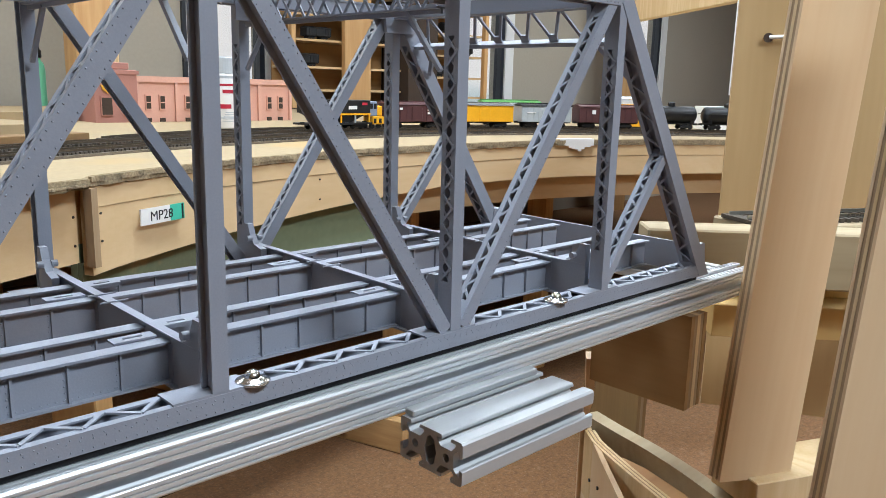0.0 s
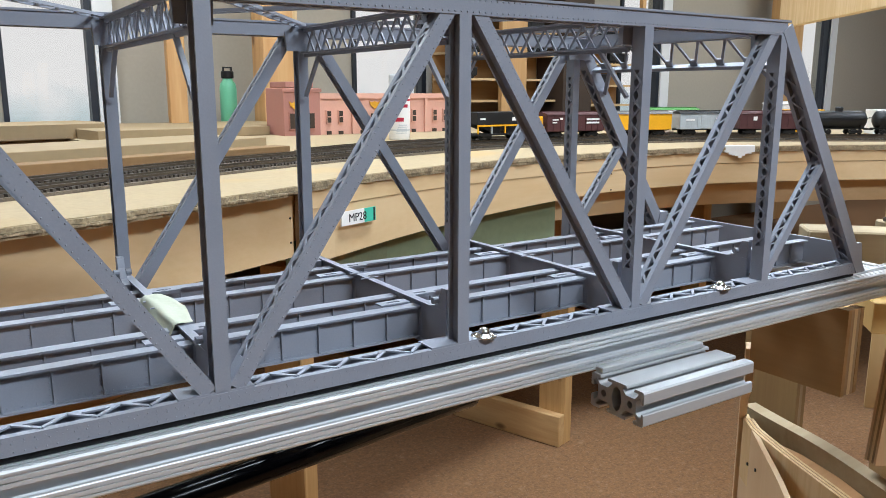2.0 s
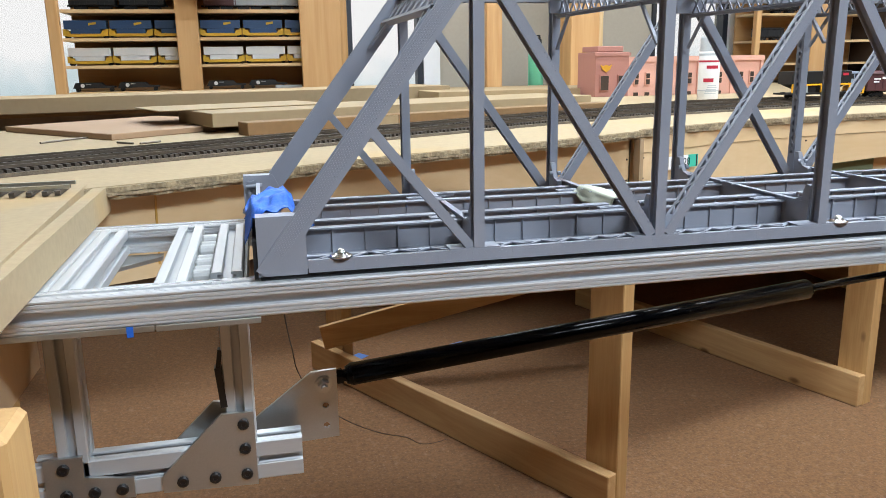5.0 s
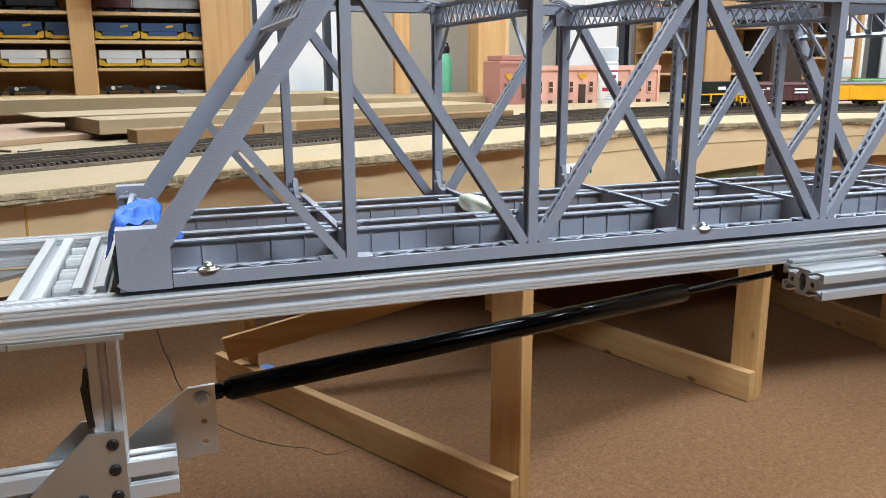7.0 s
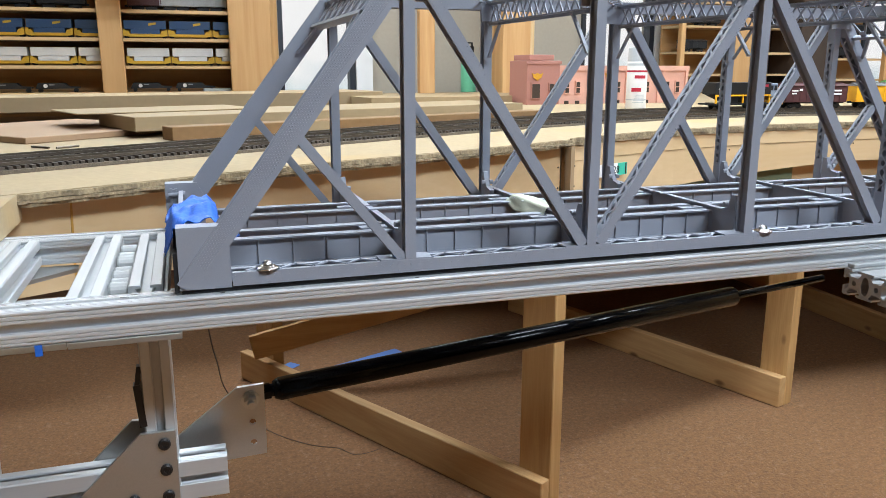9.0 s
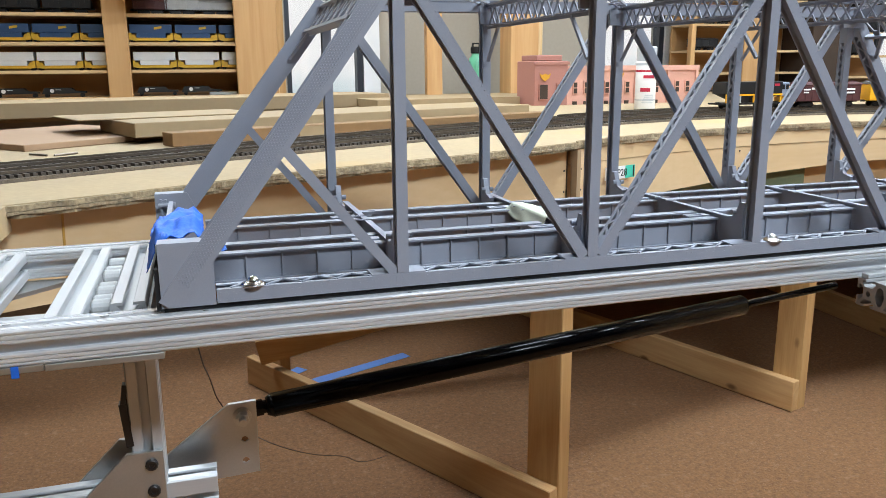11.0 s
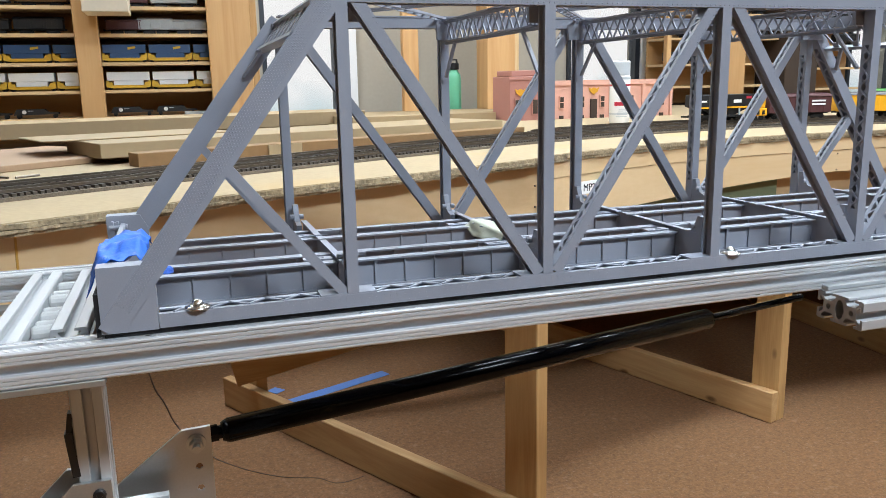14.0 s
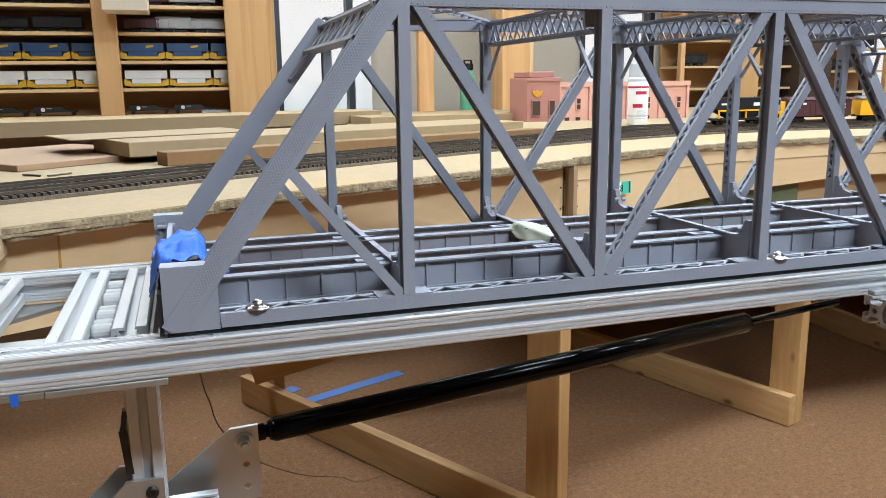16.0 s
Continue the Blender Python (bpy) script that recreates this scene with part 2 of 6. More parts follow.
# ---- mesh helpers ----
def part(name, bm, mat, parent=None, label="", smooth=False):
    me = bpy.data.meshes.new(name)
    bmesh.ops.recalc_face_normals(bm, faces=bm.faces)
    bm.to_mesh(me)
    bm.free()
    me.materials.append(mat)
    if smooth:
        me.polygons.foreach_set("use_smooth", [True] * len(me.polygons))
    ob = new(name, me)
    if parent is not None:
        ob.parent = parent
    if label:
        ob["label"] = label
    return ob


def thing(name, at, label, category, group="", turn=0.0):
    e = new(name)
    e.empty_display_size = 0.02
    e.matrix_basis = pose(*at, 0, 0, turn)
    return tagged(e, label, category, group)


def solo(name, bm, mat, label, category="", group="", kind="", smooth=False):
    return tagged(part(name, bm, mat, None, "", smooth), label, category, group, kind)


def box(bm, lo, hi, bevel=0.0):
    vs = [bm.verts.new((x, y, z)) for x in (lo[0], hi[0]) for y in (lo[1], hi[1]) for z in (lo[2], hi[2])]
    fs = [(0, 1, 3, 2), (4, 6, 7, 5), (0, 4, 5, 1), (2, 3, 7, 6), (0, 2, 6, 4), (1, 5, 7, 3)]
    faces = [bm.faces.new([vs[i] for i in f]) for f in fs]
    if bevel:
        es = {e for f in faces for e in f.edges}
        bmesh.ops.bevel(bm, geom=list(es), offset=bevel, segments=1, affect="EDGES", profile=0.5)
    return bm


def bar(bm, a, b, w, h, side=(0, 1, 0)):
    """A bar from a to b: w across `side`, h across the third way."""
    a, b, s = Vector(a), Vector(b), Vector(side)
    d = (b - a).normalized()
    s = (s - d * s.dot(d)).normalized()
    u = d.cross(s)
    vs = []
    for p in (a, b):
        for i, j in ((-1, -1), (1, -1), (1, 1), (-1, 1)):
            vs.append(bm.verts.new(p + s * (i * w / 2) + u * (j * h / 2)))
    for f in ((3, 2, 1, 0), (4, 5, 6, 7), (0, 1, 5, 4), (1, 2, 6, 5), (2, 3, 7, 6), (3, 0, 4, 7)):
        bm.faces.new([vs[i] for i in f])
    return bm


def rod(bm, a, b, r, n=12, r2=None):
    a, b = Vector(a), Vector(b)
    d = (b - a).normalized()
    s = d.orthogonal().normalized()
    u = d.cross(s)
    r2 = r if r2 is None else r2
    rings = []
    for p, q in ((a, r), (b, r2)):
        rings.append([bm.verts.new(p + (s * math.cos(k * math.tau / n) + u * math.sin(k * math.tau / n)) * q) for k in range(n)])
    for k in range(n):
        bm.faces.new((rings[0][k], rings[0][(k + 1) % n], rings[1][(k + 1) % n], rings[1][k]))
    bm.faces.new(rings[0][::-1])
    bm.faces.new(rings[1])
    return bm


def lathe(bm, prof, at=(0, 0, 0), n=20):
    """Turns (radius, height) pairs about the upright axis through at."""
    rings = []
    for r, z in prof:
        if r < 1e-6:
            rings.append([bm.verts.new((at[0], at[1], at[2] + z))])
        else:
            rings.append([bm.verts.new((at[0] + r * math.cos(k * math.tau / n), at[1] + r * math.sin(k * math.tau / n), at[2] + z)) for k in range(n)])
    for p, q in zip(rings, rings[1:]):
        for k in range(n):
            k2 = (k + 1) % n
            f = [p[k % len(p)], p[k2 % len(p)], q[k2 % len(q)], q[k % len(q)]]
            f = list(dict.fromkeys(f))
            if len(f) > 2:
                bm.faces.new(f)
    for ring, flip in ((rings[0], True), (rings[-1], False)):
        if len(ring) > 2:
            bm.faces.new(ring[::-1] if flip else ring)
    return bm


def prism(bm, pts, a, b, axis="y"):
    """A flat outline drawn in the two other axes, from a to b along the axis."""
    def put(u, v, w):
        return {"x": (w, u, v), "y": (u, w, v), "z": (u, v, w)}[axis]
    lo = [bm.verts.new(put(u, v, a)) for u, v in pts]
    hi = [bm.verts.new(put(u, v, b)) for u, v in pts]
    bm.faces.new(lo)
    bm.faces.new(hi[::-1])
    for i in range(len(pts)):
        j = (i + 1) % len(pts)
        bm.faces.new((lo[i], hi[i], hi[j], lo[j]))
    return bm


def stud(bm, p, nrm, r=0.0007, h=0.0005):
    """A low rivet head."""
    p, nrm = Vector(p), Vector(nrm).normalized()
    s = nrm.orthogonal().normalized()
    u = nrm.cross(s)
    ring = [bm.verts.new(p + (s * math.cos(k * math.tau / 6) + u * math.sin(k * math.tau / 6)) * r) for k in range(6)]
    top = [bm.verts.new(p + nrm * h + (s * math.cos(k * math.tau / 6) + u * math.sin(k * math.tau / 6)) * r * 0.55) for k in range(6)]
    for k in range(6):
        bm.faces.new((ring[k], ring[(k + 1) % 6], top[(k + 1) % 6], top[k]))
    bm.faces.new(top)


def studs(bm, a, b, nrm, step, r=0.0007):
    a, b = Vector(a), Vector(b)
    n = max(1, int((b - a).length / step))
    for i in range(n + 1):
        stud(bm, a + (b - a) * (i / n), nrm, r)


PLAIN = [(0.0042, 0), (0.0036, -0.0006), (0.0033, -0.0022), (0.0074, -0.0022), (0.0074, -0.0034), (0.0042, -0.0070)]


def slot_loops(w=0.0254, h=0.0254, cells=(1, 1), grooves=False):
    """The outline of a slotted extrusion, centred, with one slot for each cell side, and its hollows."""
    def side(n_cells, half):
        pts = []
        cell = 2 * half / n_cells
        for c in range(n_cells):
            m0 = -half + cell * (c + 0.5)
            if not grooves:
                pts += [(m0 + sx * u, v) for sx, order in ((-1, 1), (1, -1)) for u, v in PLAIN[::order]]
                continue
            pts += [(m0 - 0.0104, 0), (m0 - 0.0102, -0.0014), (m0 - 0.0092, -0.0014), (m0 - 0.0089, 0),
                    (m0 - 0.0070, 0), (m0 - 0.0069, -0.0012), (m0 - 0.0061, -0.0012), (m0 - 0.0059, 0),
                    (m0 - 0.0042, 0), (m0 - 0.0036, -0.0006), (m0 - 0.0033, -0.0022), (m0 - 0.0074, -0.0022), (m0 - 0.0074, -0.0034), (m0 - 0.0042, -0.0070),
                    (m0 + 0.0042, -0.0070), (m0 + 0.0074, -0.0034), (m0 + 0.0074, -0.0022), (m0 + 0.0033, -0.0022), (m0 + 0.0036, -0.0006), (m0 + 0.0042, 0),
                    (m0 + 0.0059, 0), (m0 + 0.0061, -0.0012), (m0 + 0.0069, -0.0012), (m0 + 0.0070, 0),
                    (m0 + 0.0089, 0), (m0 + 0.0092, -0.0014), (m0 + 0.0102, -0.0014), (m0 + 0.0104, 0)]
        return pts
    hw, hh, c = w / 2, h / 2, 0.0012
    out = [(u, -hh - v) for u, v in side(cells[0], hw)] + [(hw - c, -hh), (hw, -hh + c)]
    out += [(hw + v, u) for u, v in side(cells[1], hh)] + [(hw, hh - c), (hw - c, hh)]
    out += [(-u, hh + v) for u, v in side(cells[0], hw)] + [(-hw + c, hh), (-hw, hh - c)]
    out += [(-hw - v, -u) for u, v in side(cells[1], hh)] + [(-hw, -hh + c), (-hw + c, -hh)]
    loops = [out]
    cell = w / cells[0]
    for k in range(cells[0]):
        cx = -hw + cell * (k + 0.5)
        loops.append([(cx + 0.0026 * math.cos(i * math.tau / 12), 0.0026 * math.sin(i * math.tau / 12)) for i in range(12)])
    if cells[0] > 1:
        loops.append([(-0.0048, 0), (-0.0030, 0.0072), (0, 0.0090), (0.0030, 0.0072), (0.0048, 0), (0.0030, -0.0072), (0, -0.0090), (-0.0030, -0.0072)])
    return loops


def t_slot(bm, length, w=0.0254, h=0.0254, cells=(1, 1), grooves=False):
    """A slotted extrusion along x from 0 to length, open at its hollows."""
    edges = {0: [], 1: []}
    for pts in slot_loops(w, h, cells, grooves):
        rings = [[bm.verts.new((x, u, v)) for u, v in pts] for x in (0, length)]
        n = len(pts)
        for i in range(n):
            j = (i + 1) % n
            bm.faces.new((rings[0][i], rings[1][i], rings[1][j], rings[0][j]))
            for e in (0, 1):
                edges[e].append(bm.edges.get((rings[e][i], rings[e][j])))
    for e in (0, 1):
        bmesh.ops.triangle_fill(bm, edges=edges[e], use_beauty=True)
    return bm

# ---- the room ----
WALL_Y = 3.9
bm = bmesh.new()
box(bm, (-8, -8.0, -0.1), (9.5, WALL_Y + 0.3, 0.0))
solo("floor", bm, CARPET, "brown speckled carpet floor with pale flecks", "floor", kind="structure")
bm = bmesh.new()
box(bm, (-8, -8.0, 2.66), (9.5, WALL_Y + 0.3, 2.76))
solo("ceiling", bm, CEIL, "plain white painted ceiling", "ceiling", kind="structure")
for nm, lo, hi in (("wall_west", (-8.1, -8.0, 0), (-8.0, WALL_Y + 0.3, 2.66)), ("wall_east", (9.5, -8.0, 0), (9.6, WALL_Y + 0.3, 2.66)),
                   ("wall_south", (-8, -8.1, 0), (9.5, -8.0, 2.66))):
    solo(nm, box(bmesh.new(), lo, hi), WALL_DIM, "plain unseen wall coloured dark to cut bounced light", "wall", kind="structure")
# window wall: openings (left, right)
WINDOWS = [(-1.75, -0.98), (0.165, 0.555), (1.87, 2.34), (3.90, 4.30), (5.86, 6.36)]
SILL, HEAD = 0.806, 2.15
bm = bmesh.new()
edges = [-8.0] + [v for w in WINDOWS for v in w] + [9.5]
for i in range(0, len(edges), 2):
    box(bm, (edges[i], WALL_Y, 0), (edges[i + 1], WALL_Y + 0.12, 2.66))
for a, b in WINDOWS:
    box(bm, (a, WALL_Y, 0), (b, WALL_Y + 0.12, SILL))
    box(bm, (a, WALL_Y, HEAD), (b, WALL_Y + 0.12, 2.66))
solo("wall_north", bm, WALL, "warm grey panelled wall with tall windows", "wall", kind="structure")
GLASS = bpy.data.materials.new("window_glass")
GLASS.use_nodes = True
g = GLASS.node_tree.nodes["Principled BSDF"]
g.inputs["Transmission Weight"].default_value, g.inputs["Roughness"].default_value, g.inputs["IOR"].default_value = 1.0, 0.0, 1.45
for i, (a, b) in enumerate(WINDOWS):
    w = tagged(thing(f"window_{i + 1}", (a, WALL_Y, SILL), "tall window in a dark metal frame, bright outside", "window"), kind="structure")
    bm = bmesh.new()
    for lo, hi in (((0, -0.02, 0), (0.022, 0.05, HEAD - SILL)), ((b - a - 0.030, -0.02, 0), (b - a, 0.05, HEAD - SILL)),
                   ((0.022, -0.02, 0), (b - a - 0.030, 0.05, 0.016)), ((0.022, -0.02, HEAD - SILL - 0.03), (b - a - 0.030, 0.05, HEAD - SILL))):
        box(bm, lo, hi)
    part("window_frame", bm, FRAME_DARK, w)
    bm = bmesh.new()
    box(bm, (0.022, 0.02, 0.016), (b - a - 0.030, 0.024, HEAD - SILL - 0.03))
    pane = part("pane", bm, GLASS, w)
    pane.visible_shadow = False
    bm = bmesh.new()
    box(bm, (-0.03, -0.10, -0.03), (b - a + 0.10, -0.001, -0.002))
    part("window_sill", bm, WHITE, w)
    bm = bmesh.new()
    box(bm, (b - a + 0.003, -0.03, 0), (b - a + 0.09, -0.003, HEAD - SILL))
    part("casing", bm, WHITE, w, "white painted casing")
# daylight outside
BACK = bpy.data.materials.new("outdoor_haze")
BACK.use_nodes = True
nt = BACK.node_tree
pb = nt.nodes["Principled BSDF"]
tc = nt.nodes.new("ShaderNodeTexCoord")
sep = nt.nodes.new("ShaderNodeSeparateXYZ")
nz = nt.nodes.new("ShaderNodeTexNoise")
nz.inputs["Scale"].default_value, nz.inputs["Detail"].default_value = 1.6, 5
nt.links.new(tc.outputs["Object"], nz.inputs["Vector"])
nt.links.new(tc.outputs["Object"], sep.inputs[0])
ad = nt.nodes.new("ShaderNodeMath")
ad.operation = "MULTIPLY_ADD"
ad.inputs[1].default_value = 1.3
nt.links.new(nz.outputs["Fac"], ad.inputs[0])
nt.links.new(sep.outputs["Z"], ad.inputs[2])
rp = nt.nodes.new("ShaderNodeValToRGB")
rp.color_ramp.elements[0].position, rp.color_ramp.elements[0].color = 0.12, rgb("#9db9bd")
rp.color_ramp.elements[1].position, rp.color_ramp.elements[1].color = 0.75, rgb("#ffffff")
e2 = rp.color_ramp.elements.new(0.45)
e2.color = rgb("#d3e3e8")
mrg = nt.nodes.new("ShaderNodeMapRange")
mrg.inputs["From Min"].default_value, mrg.inputs["From Max"].default_value = 0.85, 2.1
nt.links.new(ad.outputs[0], mrg.inputs["Value"])
nt.links.new(mrg.outputs["Result"], rp.inputs["Fac"])
nt.links.new(rp.outputs["Color"], pb.inputs["Emission Color"])
pb.inputs["Base Color"].default_value = (0, 0, 0, 1)
pb.inputs["Emission Strength"].default_value = 1.25
bm = bmesh.new()
box(bm, (-8, 8.0, -2.0), (20, 8.05, 6.0))
solo("backdrop", bm, BACK, "hazy bright sky over distant pale trees", "backdrop", kind="structure")

# tube lights
for lx, ly, share in LAMPS:
    t = thing("ceiling_light", (lx, ly, LAMP_Z), "white ceiling troffer light switched on", "ceiling light", "ceiling lights")
    bm = bmesh.new()
    for lo, hi in (((-0.64, -0.21, 0), (0.64, -0.18, 0.06)), ((-0.64, 0.18, 0), (0.64, 0.21, 0.06)), ((-0.64, -0.18, 0), (-0.61, 0.18, 0.06)),
                   ((0.61, -0.18, 0), (0.64, 0.18, 0.06))):
        box(bm, lo, hi)
    part("frame", bm, WHITE, t)
    bm = bmesh.new()
    box(bm, (-0.61, -0.18, 0.03), (0.61, 0.18, 0.04))
    part("diffuser", bm, glow("lamp_diffuser", "#fff4e2", 3.0), t)

# ---- the truss bridge ----
P, X0 = 0.160, -0.316           # panel length, first panel point
YN, YF = 0.320, 0.582           # outer faces of the trusses
D = 0.012                       # depth of the members across the bridge
ZB, ZC = 0.803, 0.8130           # lower chord
ZT, ZH = 1.022, 1.034           # upper chord
NX = [X0 + P * i for i in range(7)]
bridge = thing("truss_bridge", (0, 0, 0), "grey plastic model railway truss bridge on aluminium rails", "model bridge")


def lattice(bm, a, b, across, w, pitch, bw=0.0018, bt=0.0007, cross=False):
    """Zigzag lacing between two edges w apart, from a to b, spread along `across`."""
    a, b, c = Vector(a), Vector(b), Vector(across).normalized()
    d = b - a
    n = max(2, round(d.length / pitch))
    nrm = d.normalized().cross(c)
    for i in range(n):
        p, q = a + d * (i / n), a + d * ((i + 1) / n)
        s = 1 if i % 2 else -1
        bar(bm, p + c * (s * w / 2), q - c * (s * w / 2), bt, bw, nrm)
        if cross:
            bar(bm, p - c * (s * w / 2) + nrm * bt, q + c * (s * w / 2) + nrm * bt, bt, bw, nrm)


def laced_member(name, a, b, y0, out, width, lace, pitch=0.011, cross=False, end=0.018, rivets=True, label="", solid_sides=(), deep=D, cut=None):
    """A member in the plane of a truss: two plates facing across the bridge, tied by lacing or plates on its edges.
    a, b are (x, z); y0 is the outer face and `out` the outward way, -1 or 1."""
    bm = bmesh.new()
    A, B = Vector((a[0], 0, a[1])), Vector((b[0], 0, b[1]))
    d = (B - A).normalized()
    u = Vector((-d.z, 0, d.x))
    y1 = y0 - out * deep
    t = 0.0016
    for y in (y0 - out * t / 2, y1 + out * t / 2):
        o = Vector((0, y, 0))
        bar(bm, A + o, B + o, t, width, (0, 1, 0))
    ym = (y0 + y1) / 2
    for s in (-1, 1):
        off = u * (s * (width / 2 - 0.0005)) + Vector((0, ym, 0))
        if s in solid_sides:
            inner = u * (s * 0.0011) + Vector((0, ym, 0))
            bar(bm, A + inner, B + inner, deep - 2 * t, 0.001, (0, 1, 0))
            continue
        for y, k in ((y0 - out * (t + 0.0011), 0), (y1 + out * (t + 0.0011), 0)):
            o2 = u * (s * (width / 2 - 0.0005)) + Vector((0, y, 0))
            bar(bm, A + o2, B + o2, 0.0022, 0.001, (0, 1, 0))
        if lace:
            lattice(bm, A + d * end + off, B - d * end + off, (0, 1, 0), deep - 0.003, pitch, bw=0.0015 if cross else 0.0018, cross=cross)
        for e0, e1 in ((A, A + d * end), (B - d * end, B)):
            bar(bm, e0 + off, e1 + off, deep - 2 * t, 0.0009, (0, 1, 0))
    if rivets:
        for s in (-1, 1):
            o = u * (s * (width / 2 - 0.0014)) + Vector((0, y0, 0))
            studs(bm, A + d * 0.004 + o, B - d * 0.004 + o, (0, out, 0), 0.0042, 0.0005)
    if cut is not None:
        bmesh.ops.bisect_plane(bm, geom=bm.verts[:] + bm.edges[:] + bm.faces[:], plane_co=(0, 0, cut), plane_no=(0, 0, 1), clear_inner=True)
    return part(name, bm, GREY, bridge, label)


def truss(y0, out):
    # upper chord with a solid cover and laced underside
    bm = bmesh.new()
    y1 = y0 - out * 0.018
    lo, hi = min(y0, y1), max(y0, y1)
    box(bm, (NX[1] - 0.006, lo, ZT), (NX[5] + 0.006, lo + 0.0016, ZH - 0.0016))
    box(bm, (NX[1] - 0.006, hi - 0.0016, ZT), (NX[5] + 0.006, hi, ZH - 0.0016))
    box(bm, (NX[1] - 0.009, lo - 0.001, ZH - 0.0016), (NX[5] + 0.009, hi + 0.001, ZH))
    box(bm, (NX[1] - 0.006, lo + 0.0016, ZT), (NX[5] + 0.006, lo + 0.004, ZT + 0.001))
    box(bm, (NX[1] - 0.006, hi - 0.004, ZT), (NX[5] + 0.006, hi - 0.0016, ZT + 0.001))
    lattice(bm, (NX[1], (lo + hi) / 2, ZT + 0.0005), (NX[5], (lo + hi) / 2, ZT + 0.0005), (0, 1, 0), 0.014, 0.012)
    for z in (ZT + 0.0018, ZH - 0.0032):
        studs(bm, (NX[1], y0, z), (NX[5], y0, z), (0, out, 0), 0.0045)
    part("top_chord", bm, GREY, bridge)
    # lower chord: two plates, zigzag between, tie plates at the panel points
    bm = bmesh.new()
    xa, xb = X0 + 0.0262, NX[6] - 0.012
    box(bm, (xa, lo, ZB), (xb, lo + 0.0018, ZC))
    box(bm, (xa, hi - 0.0018, ZB), (xb, hi, ZC))
    for z in (ZB, ZC - 0.001):
        box(bm, (xa, lo + 0.0018, z), (xb, lo + 0.0045, z + 0.001))
        box(bm, (xa, hi - 0.0045, z), (xb, hi - 0.0018, z + 0.001))
    ym = (lo + hi) / 2
    for i in range(6):
        a, b = (NX[i] + 0.022 if i else NX[0] + 0.036), NX[i + 1] - 0.022
        lattice(bm, (a, ym, ZC + 0.0002), (b, ym, ZC + 0.0002), (0, 1, 0), 0.012, 0.0125, bw=0.0022, bt=0.001)
        lattice(bm, (a, ym, ZB + 0.001), (b, ym, ZB + 0.001), (0, 1, 0), 0.012, 0.0125, bw=0.0022, bt=0.001)
    for i in range(1, 6):
        box(bm, (NX[i] - 0.021, lo + 0.0003, ZC), (NX[i] + 0.021, hi - 0.0003, ZC + 0.0012))
    for z in (ZB + 0.002, ZB + 0.0062, ZC - 0.0022):
        studs(bm, (xa + 0.002, y0, z), (xb - 0.002, y0, z), (0, out, 0), 0.0056 if z == ZB + 0.0062 else 0.0048, 0.00038)
    part("bottom_chord", bm, GREY, bridge)
    zb = ZC
    # verticals
    for i in range(1, 6):
        lean = -0.0110 if out > 0 and i == 1 else 0.0
        laced_member("vertical", (NX[i] + 0.0032 + lean, zb + 0.0013), (NX[i] + 0.0032 + lean, ZT), y0, out, 0.0088, i > 3, pitch=0.0092, cross=True, end=0.03, rivets=False,
                     solid_sides=() if i > 3 else (-1, 1))
    # diagonals
    for (i, j, up) in ((1, 2, 0), (2, 3, 1), (3, 4, 0), (4, 5, 1)):
        if up:
            a, b = (NX[i] + 0.011, zb + 0.0013), (NX[j] - 0.008, ZT + 0.002)
            laced_member("diagonal", a, b, y0 - out * 0.0006, out, 0.0092, True, pitch=0.0085, end=0.016)
        else:
            a, b = (NX[i] + (0.014 if out < 0 or i > 1 else 0.004), ZT + 0.002), (NX[j] - 0.004, zb + 0.0013)
            laced_member("diagonal", a, b, y0 - out * 0.0006, out, 0.0092, False, solid_sides=(-1, 1))
    # end posts and their struts
    for s, n0, n1 in ((1, NX[0] + 0.004, NX[1]), (-1, NX[6] - 0.004, NX[5])):
        ax, bx = ((NX[0] - 0.001, NX[1] - 0.003) if out < 0 else (NX[0] - 0.0145, NX[1] - 0.011)) if s > 0 else (NX[6] - 0.010, NX[5] + 0.006)
        a, b = (ax, ZB + 0.0095), (bx, ZH - 0.006)
        e0 = Vector((b[0] - a[0], b[1] - a[1])).normalized() * (0.012 if s > 0 else 0.022)
        wide, dx = (0.0132, 0.0) if s < 0 else (0.0156, 0.0012) if out < 0 else (0.0185, 0.0030)
        laced_member("end_post", (a[0] - e0.x + dx, a[1] - e0.y), (b[0] + dx, b[1]), y0 + out * 0.0004, out, wide, True, pitch=0.012, end=0.03, solid_sides=(s,), rivets=False, deep=0.016, cut=ZB - 0.0004)
        if s < 0:
            rows = ()
        else:
            rows = range(7)
        bm = bmesh.new()
        A, B = Vector((a[0], y0 + out * 0.0004, a[1])), Vector((b[0], y0 + out * 0.0004, b[1]))
        d = (B - A).normalized()
        u = Vector((-d.z, 0, d.x))
        for k in rows:
            o = u * (-0.0042 + 0.00160 * k)
            e = d * (0.00125 if k % 2 else 0)
            studs(bm, A + d * 0.008 + o + e, B - d * 0.008 + o + e, (0, out, 0), 0.0025, 0.00048)
        if rows:
            tagged(part("riveting", bm, GREY, bridge), kind="stuff")
        else:
            bm.free()
        m = 0.48
        mid = (a[0] + (b[0] - a[0]) * m, a[1] + (b[1] - a[1]) * m)
        foot = (n1 - s * (0.002 if out < 0 else 0.016), zb) if s > 0 else (n1 - s * 0.002, zb)
        laced_member("sub_strut", foot, mid, y0 - out * 0.0012, out, 0.0075, True, pitch=0.008, end=0.008, rivets=False)
